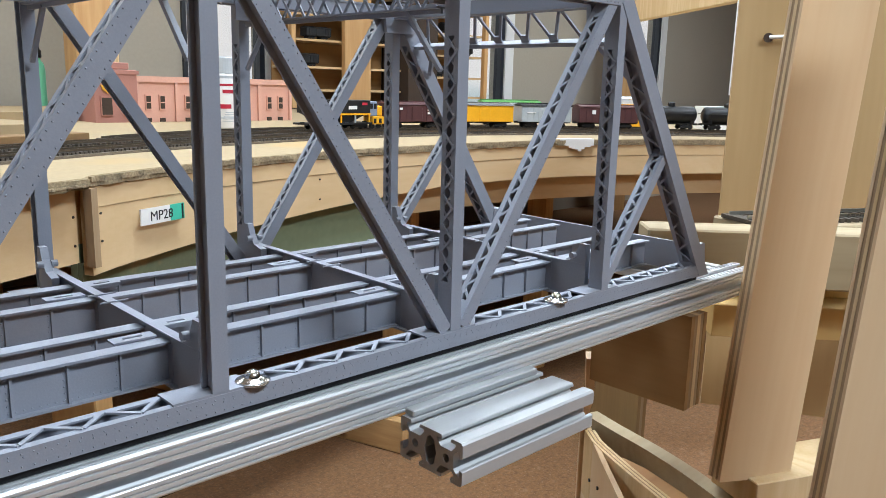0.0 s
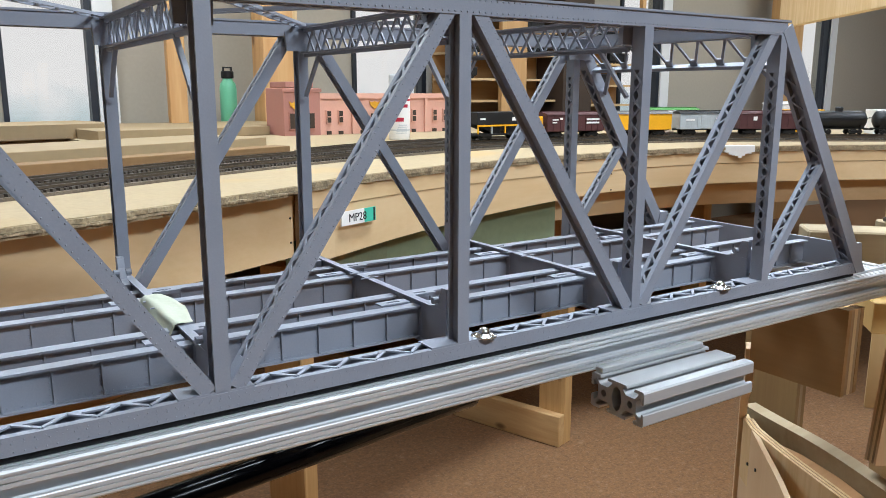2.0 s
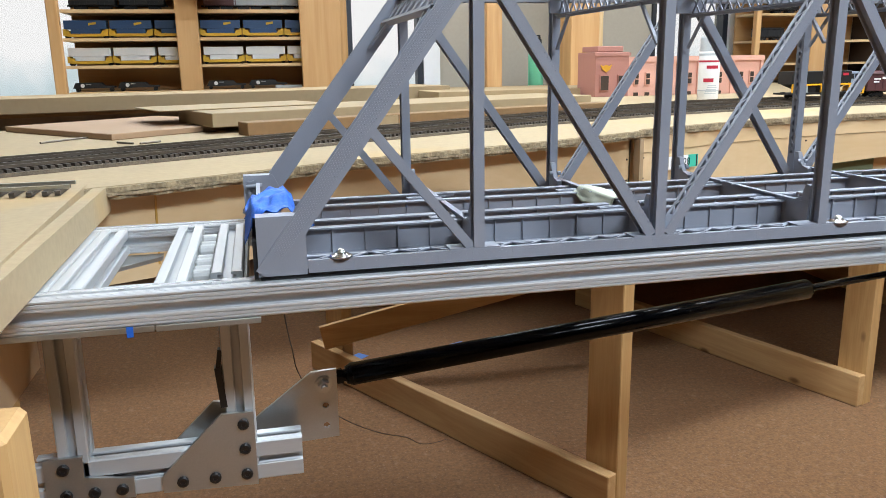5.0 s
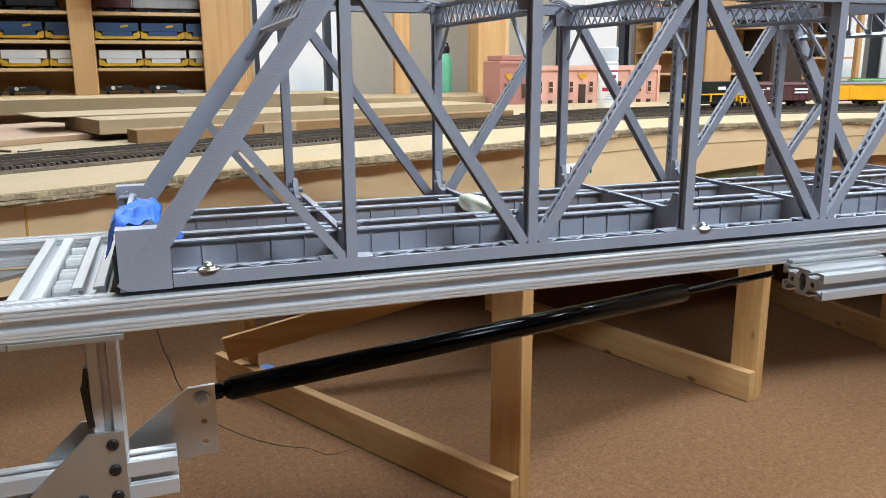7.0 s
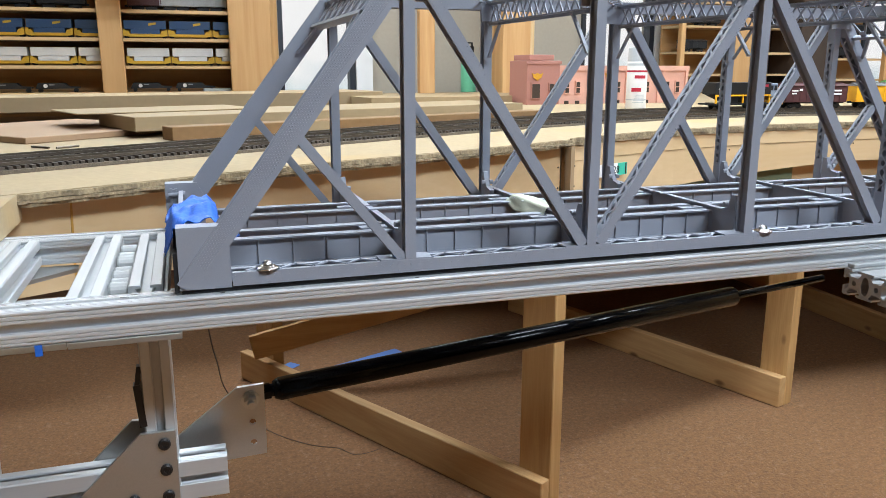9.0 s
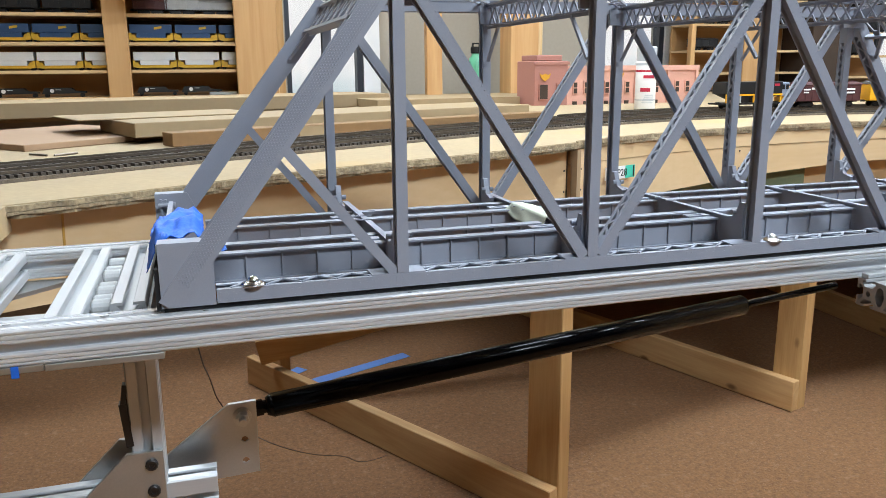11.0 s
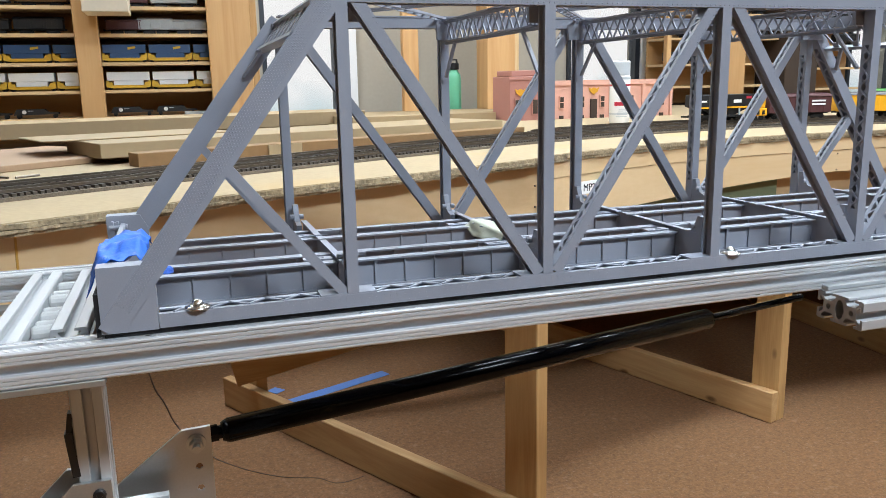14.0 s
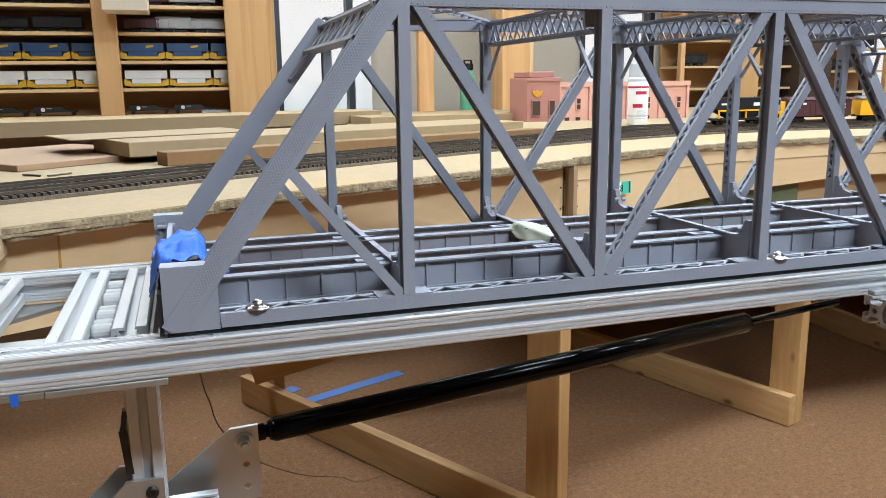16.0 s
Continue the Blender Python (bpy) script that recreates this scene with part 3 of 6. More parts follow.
    # node plates under the top chord
    for i in range(1, 6):
        bm = bmesh.new()
        w = 0.016 if i % 2 else 0.008
        yy = y0 - out * 0.018
        l2, h2 = min(yy, yy + out * 0.0016), max(yy, yy + out * 0.0016)
        prism(bm, [(NX[i] - w, ZT + 0.004), (NX[i] + w + 0.006, ZT + 0.004), (NX[i] + w * 0.9 + 0.006, ZT - 0.012), (NX[i] - w * 0.9, ZT - 0.012)], l2 - 0.0012, h2 + 0.0012, "y")
        part("gusset_plate", bm, GREY, bridge)


truss(YN, -1)
truss(YF, 1)
yi0, yi1 = YN + 0.018, YF - 0.018
STRINGERS = [0.3785, 0.4115, 0.4835, 0.5230]
ZS0, ZS1, ZFB = 0.8032, 0.8265, 0.8295
for i in range(1, 6):
    x = NX[i] + 0.004
    bm = bmesh.new()
    box(bm, (x - 0.0008, yi0, ZS0), (x + 0.0008, yi1, ZFB))
    box(bm, (x - 0.0028, yi0, ZFB), (x + 0.0028, yi1, ZFB + 0.0011))
    box(bm, (x - 0.004, yi0, ZS0 - 0.0014), (x + 0.004, yi1, ZS0))
    for y in STRINGERS:
        for k in (-1, 1):
            box(bm, (x + k * 0.0008 - 0.0002, y - 0.006, ZS0), (x + k * 0.0008 + 0.0002, y + 0.006, ZFB - 0.001))
    part("floor_beam", bm, GREY, bridge)
    for y0, o in ((yi0, 1), (yi1, -1)):
        ztop = 0.846 if o > 0 else 0.8475
        bm = bmesh.new()
        xk = x - (0.0 if o > 0 else 0.008 if i == 1 else 0.006)
        pts = [(y0, ZS0), (y0 + o * 0.026, ZS0), (y0 + o * 0.026, ZFB), (y0 + o * 0.015, ZFB + 0.0025), (y0 + o * 0.009, ZFB + 0.010), (y0 + o * 0.006, ztop), (y0, ztop)]
        prism(bm, pts, xk - 0.0026, xk + 0.0026, "x")
        part("knee_gusset", bm, GREY, bridge)
        for k in (-1, 1):
            bm = rod(bmesh.new(), (xk + k * 0.0025, y0 + o * 0.011, 0.8365), (xk + k * 0.0066, y0 + o * 0.011, 0.8365), 0.0024, 10)
            part("knee_bolt", bm, GREY, bridge)
for y in STRINGERS:
    for i in range(6):
        xa = NX[i] + (0.0225 if i == 0 else 0.008)
        xb = NX[i + 1] + (0.0030 if i < 5 else -0.010)
        bm = bmesh.new()
        box(bm, (xa, y - 0.0007, ZS0 + 0.0012), (xb, y + 0.0007, ZS1 - 0.0014))
        box(bm, (xa, y - 0.0050, ZS1 - 0.0014), (xb, y + 0.0050, ZS1))
        box(bm, (xa, y - 0.0042, ZS0), (xb, y + 0.0042, ZS0 + 0.0012))
        n = 5 if i == 0 else 6
        for k in range(1, n):
            xk = xa + (xb - xa) * k / n
            box(bm, (xk - 0.0006, y - 0.0028, ZS0 + 0.0012), (xk + 0.0006, y + 0.0028, ZS1 - 0.0012))
            studs(bm, (xk - 0.0018, y - 0.0007, ZS0 + 0.003), (xk - 0.0018, y - 0.0007, ZS1 - 0.003), (0, -1, 0), 0.003, 0.00045)
        studs(bm, (xa, y - 0.0007, ZS0 + 0.0028), (xb, y - 0.0007, ZS0 + 0.0028), (0, -1, 0), 0.0036, 0.00045)
        part("stringer", bm, GREY, bridge)
# slotted seat plates beside the stringer ends, and thin tabs across the floor beams
def slotted_plate(x0, x1, y, w=0.0094, z=ZS1 + 0.0002, t=0.0011):
    bm = bmesh.new()
    lo, hi = y - w / 2, y + w / 2
    xm, h = (x0 + x1) / 2, 0.0052
    box(bm, (x0, lo, z), (xm - h, hi, z + t))
    box(bm, (xm + h, lo, z), (x1, hi, z + t))
    box(bm, (xm - h, lo, z), (xm + h, y - 0.0013, z + t))
    box(bm, (xm - h, y + 0.0013, z), (xm + h, hi, z + t))
    box(bm, (x0 + 0.001, lo + 0.0006, z - 0.0016), (x1 - 0.001, lo + 0.0018, z))
    part("seat_plate", bm, GREY, bridge)


for i in range(1, 6):
    x = NX[i] + 0.004
    for near, far in ((STRINGERS[0], STRINGERS[1]), (STRINGERS[2], STRINGERS[3])):
        slotted_plate(x - 0.0270, x - 0.0038, near + 0.0103)
        slotted_plate(x + 0.0038, x + 0.0270, far - 0.0088)
    for y in (0.4520, 0.4720):
        part("beam_tab", box(bmesh.new(), (x - 0.0085, y - 0.0006, ZFB + 0.0012), (x + 0.0085, y + 0.0006, ZFB + 0.0020)), GREY, bridge)
# sway frames at the inner upper panel points
for i in (2, 3, 4):
    x = NX[i] + 0.002
    bm = bmesh.new()
    for z in (ZH - 0.004, ZT - 0.013):
        box(bm, (x - 0.004, yi0, z - 0.0012), (x + 0.004, yi1, z))
        box(bm, (x - 0.0008, yi0, z - 0.004), (x + 0.0008, yi1, z - 0.0012))
    lattice(bm, (x, yi0 + 0.004, (ZH + ZT) / 2 - 0.0105), (x, yi1 - 0.004, (ZH + ZT) / 2 - 0.0105), (0, 0, 1), 0.020, 0.0155, bw=0.0019, bt=0.0012, cross=True)
    part("sway_frame", bm, GREY, bridge)
    for y0, o in ((yi0, 1), (yi1, -1)):
        bm = bmesh.new()
        bar(bm, (x, y0, ZT - 0.050), (x, y0 + o * 0.030, ZT - 0.016), 0.003, 0.0026, (1, 0, 0))
        part("knee_brace", bm, GREY, bridge)
# top lateral bracing
for i in range(1, 5):
    for a, b in (((NX[i], yi0), (NX[i + 1], yi1)), ((NX[i], yi1), (NX[i + 1], yi0))):
        bm = bmesh.new()
        A, B = Vector((*a, ZH - 0.003)), Vector((*b, ZH - 0.003))
        d = (B - A).normalized()
        c = Vector((-d.y, d.x, 0))
        for s in (-1, 1):
            bar(bm, A + c * (0.005 * s), B + c * (0.005 * s), 0.0016, 0.0022, c)
        lattice(bm, A + d * 0.006, B - d * 0.006, c, 0.010, 0.0125, bw=0.0016, bt=0.001)
        part("top_lateral", bm, GREY, bridge)
for i in (1, 5):
    bm = bmesh.new()
    box(bm, (NX[i] - 0.006, yi0, ZT), (NX[i] + 0.006, yi1, ZT + 0.0016))
    box(bm, (NX[i] - 0.001, yi0, ZT + 0.0016), (NX[i] + 0.001, yi1, ZH))
    part("top_strut", bm, GREY, bridge)
# portals in the plane of the end posts
for s, n0, n1 in ((1, NX[0] - 0.008, NX[1] - 0.009), (-1, NX[6] - 0.010, NX[5] + 0.007)):
    A, B = Vector((n0, 0, ZB)), Vector((n1, 0, ZH - 0.006))
    d = (B - A).normalized()
    bm = bmesh.new()
    top, low = B - d * 0.004, B - d * 0.034
    for q, h in ((top, 0.003), (low, 0.0035)):
        bar(bm, q + Vector((0, yi0 - 0.004, 0)), q + Vector((0, yi1 + 0.004, 0)), h, 0.0065, d)
    portal = part("portal", bm, GREY, bridge)
    n = 15
    for k in range(n):
        y0k, y1k = yi0 + (yi1 - yi0) * k / n, yi0 + (yi1 - yi0) * (k + 1) / n
        p0, p1 = (top, low) if k % 2 else (low, top)
        if k % 2 == 0:
            q = low + d * 0.0045
            part("lacing_plate", bar(bmesh.new(), q + Vector((0, y0k - 0.0042, 0)), q + Vector((0, y0k + 0.0042, 0)), 0.007, 0.0016, d), GREY, portal)
        part("lacing_bar", bar(bmesh.new(), p0 + Vector((0, y0k, 0)), p1 + Vector((0, y1k, 0)), 0.0026, 0.0014, (0, 1, 0)), GREY, portal)
    for y0, o in ((yi0, 1), (yi1, -1)):
        bm = bmesh.new()
        bar(bm, low + Vector((0, y0 + o * 0.022, 0)), low - d * 0.03 + Vector((0, y0, 0)), 0.004, 0.0028, d)
        part("portal_knee", bm, GREY, bridge)
# end plates at both ends
for s, xe in ((1, NX[0]), (-1, NX[6])):
    for y0, o in ((YN, -1), (YF, 1)):
        bm = bmesh.new()
        ya, yb = (y0 - 0.0008, y0 + 0.0192) if o < 0 else (y0 - 0.0192, y0 + 0.0008)
        if s > 0:
            q, zt = (0.0, 0.8485) if o < 0 else (-0.0115, 0.8475)
            pts = [(xe - 0.0115 + q, ZB - 0.001), (xe + 0.0255 + q, ZB - 0.001), (xe + 0.0255 + q, 0.834), (xe + 0.019 + q, zt), (xe - 0.0115 + q, zt)]
        else:
            pts = [(xe - 0.022, ZB - 0.001), (xe + 0.002, ZB - 0.001), (xe - 0.004, 0.832), (xe - 0.016, 0.832)]
        prism(bm, pts, ya + 0.002, yb - 0.002, "y")
        part("end_plate", bm, GREY, bridge)
yb = YF - 0.0172
bm = bmesh.new()
for k in (0, 1):
    box(bm, (NX[0] - 0.0185 + 0.0046 * k, yb - 0.0042, 0.822), (NX[0] - 0.0165 + 0.0046 * k, yb, 0.8425))
box(bm, (NX[0] - 0.0165, yb - 0.0020, 0.822), (NX[0] - 0.0139, yb, 0.8415))
part("end_bracket", bm, GREY, bridge)
bm = rod(bmesh.new(), (NX[0] - 0.0200, yb - 0.0060, 0.8372), (NX[0] - 0.0040, yb - 0.0060, 0.8372), 0.0020, 12)
rod(bm, (NX[0] - 0.0070, yb - 0.0060, 0.8372), (NX[0] - 0.0040, yb - 0.0060, 0.8372), 0.0030, 12)
part("end_bolt", bm, GREY, bridge)
# black strip added to close the gap outside the end wall
part("end_pad", box(bmesh.new(), (NX[0] - 0.0148, YN + 0.003, 0.8000), (NX[0] - 0.0118, YF - 0.032, 0.8300)), RUBBER, bridge, "black strip closing the gap at the bridge end")
bm = bmesh.new()
box(bm, (NX[0] - 0.0102, YN + 0.017, ZB), (NX[0] - 0.0062, YF - 0.017, 0.840))
part("end_wall", bm, GREY, bridge)
bm = bmesh.new()
box(bm, (NX[6] - 0.006, YN + 0.019, ZB), (NX[6] - 0.003, YF - 0.019, 0.829))
part("end_wall", bm, GREY, bridge)
bm = bmesh.new()
for y in (YN + 0.003, YF - 0.015):
    box(bm, (NX[0] - 0.01, y, 0.7988), (NX[6] - 0.01, y + 0.012, ZB - 0.0004))
part("gasket_strip", bm, RUBBER, bridge, "black rubber strip")

# ---- aluminium rails ----
RAIL_Y, RAIL_Z = 0.3145 + 0.0127, 0.7985 - 0.0127


def extrusion(name, a, b, label, category="extrusion", w=0.0254, h=0.0254, cells=(1, 1), group="", parent=None, roll=0.0):
    a, b = Vector(a), Vector(b)
    d = b - a
    bm = t_slot(bmesh.new(), d.length, w, h, cells, name == "rail")
    ob = part(name, bm, ALU_RAIL if name == "rail" else ALU, parent)
    q = Vector((1, 0, 0)).rotation_difference(d.normalized()).to_matrix().to_4x4()
    ob.matrix_basis = Matrix.Translation(a) @ q @ pose(0, 0, 0, roll, 0, 0)
    return tagged(ob, label, category, group) if parent is None else ob


frame_rig = thing("lift_frame", (0, 0, 0), "slotted aluminium lifting frame under the model bridge", "frame")
for y in (RAIL_Y, YF + 0.0055 - 0.0127):
    extrusion("rail", (-0.515, y, RAIL_Z), (0.735, y, RAIL_Z), "", parent=frame_rig)
yA, yB = RAIL_Y + 0.0127, YF + 0.0055 - 0.0254
for x, y in ((-0.4955, yA), (-0.4695, yA), (-0.3945, yA), (-0.3530, yA + 0.020)):
    extrusion("cross_rail", (x, y, RAIL_Z), (x, yB, RAIL_Z), "", parent=frame_rig)
# pale rollers in the slot between two cross rails
for y, r in ((0.384, 0.0072), (0.3995, 0.0066), (0.423, 0.0072), (0.4385, 0.0066), (0.474, 0.0082), (0.491, 0.0074), (0.524, 0.0072)):
    bm = rod(bmesh.new(), (-0.3812, y, 0.7890), (-0.3795, y, 0.7890), r * 0.82, 16, r)
    rod(bm, (-0.3795, y, 0.7890), (-0.3680, y, 0.7890), r, 16)
    rod(bm, (-0.3680, y, 0.7890), (-0.3662, y, 0.7890), r, 16, r * 0.82)
    part("roller", bm, ROLLER, frame_rig, "pale grey plastic roller")
# dark strip added to fill the black gap before the end plate
bm = box(bmesh.new(), (-0.3395, yA + 0.004, 0.774), (-0.3372, yB - 0.004, 0.7935))
part("hinge_strip", bm, BOLT, frame_rig, "dark strip filling the gap beside the bridge end")
part("corner_plate", prism(bmesh.new(), [(-0.474, 0.502), (-0.4245, 0.552), (-0.4245, 0.566), (-0.474, 0.566)], 0.7665, 0.7705, "z"), ALU_PLATE, frame_rig, "flat aluminium corner plate")
extrusion("cross_rail", (0.70, yA, RAIL_Z), (0.70, yB, RAIL_Z), "", parent=frame_rig)
# lower frame
FY = 0.418
for x in (-0.353, -0.496):
    extrusion("post", (x, FY, 0.600), (x, FY, 0.7663), "", parent=frame_rig)
extrusion("lower_rail", (-0.530, FY, 0.606), (-0.300, FY, 0.606), "", h=0.0381, cells=(1, 1), parent=frame_rig)
bm = bmesh.new()
box(bm, (-0.4045, 0.3138, 0.7680), (-0.328, 0.44, 0.7728), 0.0005)
part("support_plate", bm, ALU_PLATE, frame_rig, "flat aluminium plate")
part("support_plate", box(bmesh.new(), (-0.52, 0.3150, 0.7680), (-0.4052, 0.44, 0.7728), 0.0005), ALU_PLATE, frame_rig, "flat aluminium plate")
part("spacer_block", box(bmesh.new(), (-0.3400, 0.400, 0.7555), (-0.3310, 0.425, 0.7678), 0.001), BOLT, frame_rig, "dark spacer block below the plate")
for x, y, n_ in ((-0.4040, 0.3225, 0.004), (-0.3690, 0.3290, 0.006), (-0.3640, 0.3345, 0.007), (-0.4300, 0.3290, 0.005), (-0.3000, 0.3200, 0.004), (-0.1500, 0.3180, 0.003)):
    part("pen_mark", box(bmesh.new(), (x, y, 0.79845), (x + n_, y + 0.0009, 0.79865)), BOLT, frame_rig, "black pen mark")


def gusset(pts, holes, y, name="gusset"):
    ob = part(name, prism(bmesh.new(), pts, y - 0.004, y, "y"), ALU_PLATE, frame_rig, "triangular aluminium joining plate")
    for hx, hz in holes:
        bm = lathe(bmesh.new(), [(0.0001, 0), (0.0052, 0), (0.0052, 0.0022), (0.0042, 0.0034), (0.0022, 0.0034), (0.002, 0.002), (0, 0.002)], n=12)
        o = part("bolt", bm, BOLT, ob, "black button-head bolt")
        o.matrix_basis = pose(hx, y - 0.004, hz, 90)


gusset([(-0.424, 0.588), (-0.3415, 0.585), (-0.3415, 0.657), (-0.370, 0.657), (-0.424, 0.604)],
       [(-0.351, 0.646), (-0.351, 0.622), (-0.351, 0.597), (-0.379, 0.597), (-0.407, 0.597)], FY - 0.0132)
gusset([(-0.520, 0.588), (-0.448, 0.588), (-0.448, 0.606), (-0.488, 0.612), (-0.488, 0.632), (-0.520, 0.632)],
       [(-0.504, 0.622), (-0.504, 0.597), (-0.481, 0.597), (-0.458, 0.597)], FY - 0.0132)
gusset([(-0.430, 0.592), (-0.3475, 0.590), (-0.3475, 0.657), (-0.378, 0.657), (-0.430, 0.606)], [], FY + 0.0175)
# black clamp lever on the post
bm = bmesh.new()
bar(bm, (-0.3665, FY - 0.008, 0.662), (-0.3695, FY - 0.008, 0.700), 0.010, 0.006, (0, 1, 0))
bar(bm, (-0.3695, FY - 0.008, 0.698), (-0.3665, FY - 0.008, 0.716), 0.008, 0.004, (0, 1, 0))
part("clamp_lever", bm, BOLT, frame_rig, "black clamp lever")
# bracket for the gas spring
SY = 0.452
ob = part("spring_bracket", prism(bmesh.new(), [(-0.345, 0.594), (-0.2615, 0.598), (-0.2615, 0.669), (-0.286, 0.668), (-0.345, 0.624)], SY, SY + 0.004, "y"), ALU_PLATE, frame_rig,
          "aluminium bracket plate with holes")
for z in (0.632, 0.611):
    part("hole", rod(bmesh.new(), (-0.2735, SY - 0.0003, z), (-0.2735, SY + 0.001, z), 0.0030, 14), CARPET, ob, "drilled hole")
    bm = bmesh.new()
    # pale crescent paints the light caught on the hole's lower edge
    for k in range(9):
        u, v = math.radians(190 + 160 * k / 9), math.radians(190 + 160 * (k + 1) / 9)
        bar(bm, (-0.2735 + 0.0024 * math.cos(u), SY - 0.0006, z + 0.0024 * math.sin(u)), (-0.2735 + 0.0024 * math.cos(v), SY - 0.0006, z + 0.0024 * math.sin(v)), 0.0012, 0.0014)
    part("hole_rim", bm, ROLLER, ob, "pale crescent painted for the lit lower edge of the hole")
bm = bmesh.new()
rod(bm, (-0.2745, SY - 0.002, 0.655), (-0.2745, SY, 0.655), 0.0085, 16)
rod(bm, (-0.2745, SY - 0.010, 0.655), (-0.2745, SY - 0.002, 0.655), 0.0062, 6)
rod(bm, (-0.2745, SY - 0.016, 0.655), (-0.2745, SY - 0.010, 0.655), 0.0036, 10)
part("nut", bm, ZINC, ob, "zinc-plated nut and washer")
# gas spring
def shade_round(ob):
    for f in ob.data.polygons:
        f.use_smooth = len(f.vertices) == 4


ga, gb, gc = Vector((-0.252, 0.460, 0.6585)), Vector((0.285, 0.478, 0.699)), Vector((0.420, 0.4825, 0.709))
gs = thing("gas_spring", tuple(ga), "glossy black gas spring slanting under the bridge", "gas spring")
bm = bmesh.new()
d = (gb - ga).normalized()
o = Vector((0, 0, 0))
r = 0.0114
rod(bm, d * 0.006, gb - ga, r, 24)
rod(bm, o, d * 0.006, r * 0.75, 24, r)
rod(bm, gb - ga, gb - ga + d * 0.004, r, 24, r * 0.75)
part("cylinder", bm, BLACK, gs)
shade_round(gs.children[0])
part("piston_rod", rod(bmesh.new(), gb - ga + d * 0.003, gc - ga, 0.0042, 16), material("dark_chrome", "#3a3a3c", 0.12, metal=1.0, bump=0), gs, "dark polished piston rod")
bm = rod(bmesh.new(), -d * 0.016, o, 0.0062, 16)
rod(bm, -d * 0.010, -d * 0.003, 0.0078, 12)
part("end_fitting", bm, BLACK, gs, "black end fitting")

# short loose length of extrusion on the rail bracket
sx = thing("extrusion_offcut", (0.2735, 0.2835, 0.7635), "short slotted aluminium extrusion bolted below the rail", "extrusion")
part("profile", t_slot(bmesh.new(), 0.118, 0.0508, 0.0254, (2, 1)), ALU, sx)
part("spacer", box(bmesh.new(), (0.002, 0.0165, 0.0131), (0.112, 0.0245, 0.0172), 0.0006), ALU, sx, "thin aluminium spacer bar")

# ball transfer units on the lower chord
for x, y in ((-0.264, YN + 0.0045), (0.187, YN + 0.0045), (0.433, YN + 0.0045)):
    b = thing("ball_transfer", (x, y, ZC + 0.0006), "chrome ball transfer unit set on the lower chord", "ball transfer", "ball transfers")
    part("flange", lathe(bmesh.new(), [(0, 0), (0.0088, 0), (0.0090, 0.0006), (0.0086, 0.0012), (0.0066, 0.0016), (0.0056, 0.0024), (0.0050, 0.0028), (0, 0.0028)], n=24), CHROME, b, "", True)
    prof = [(0.0043 * math.sin(k * math.pi / 16), 0.0022 - 0.0043 * math.cos(k * math.pi / 16)) for k in range(7, 17)]
    part("ball", lathe(bmesh.new(), prof, n=20), CHROME, b, "", True)

# ---- the long table behind ----
EDGE = [(-1.35, 0.27), (-0.9, 0.47), (-0.41, 0.70), (-0.16, 0.835), (0.11, 0.95), (0.376, 1.078), (0.385, 1.10), (0.50, 1.155), (0.75, 1.245), (1.05, 1.305), (1.40, 1.325), (1.72, 1.295),
        (2.20, 1.105), (2.60, 0.84), (3.0, 0.45)]
TOP = 0.83


def smooth_line(pts, step=0.03):
    """Points along a rounded line through pts."""
    P_ = [Vector(p) for p in pts]
    out = []
    for i in range(len(P_) - 1):
        p0, p1, p2, p3 = P_[max(0, i - 1)], P_[i], P_[i + 1], P_[min(len(P_) - 1, i + 2)]
        n = max(1, int((p2 - p1).length / step))
        for k in range(n):
            t = k / n
            out.append(0.5 * ((2 * p1) + (p2 - p0) * t + (2 * p0 - 5 * p1 + 4 * p2 - p3) * t * t + (3 * p1 - p0 - 3 * p2 + p3) * t ** 3))
    out.append(P_[-1])
    return out


LINE_L, LINE_R = smooth_line(EDGE[:6], 0.012), smooth_line(EDGE[6:], 0.03)


def offset_line(line, d):
    out = []
    for i, p in enumerate(line):
        t = (line[min(len(line) - 1, i + 1)] - line[max(0, i - 1)]).normalized()
        out.append(p + Vector((-t.y, t.x)) * d)
    return out


def strip(bm, line, z0, z1, inset, thick, ragged=0.0):
    """One upright board that follows a line, set in from it."""
    rng = random.Random(4)
    A, B = offset_line(line, inset), offset_line(line, inset + thick)
    rows = []
    for a, b in zip(A, B):
        j = [rng.uniform(-1, 1) * ragged for _ in range(4)]
        t = (b - a).normalized()
        zl = z0(len(rows) / len(A)) if callable(z0) else z0
        rows.append([bm.verts.new((a.x + t.x * j[0], a.y + t.y * j[0], zl + j[1])), bm.verts.new((a.x + t.x * j[2], a.y + t.y * j[2], z1 + j[3] * 0.3)),
                     bm.verts.new((b.x, b.y, z1)), bm.verts.new((b.x, b.y, zl))])
    for r, q in zip(rows, rows[1:]):
        for k in range(4):
            bm.faces.new((r[k], r[(k + 1) % 4], q[(k + 1) % 4], q[k]))
    bm.faces.new(rows[0][::-1])
    bm.faces.new(rows[-1])
    return bm


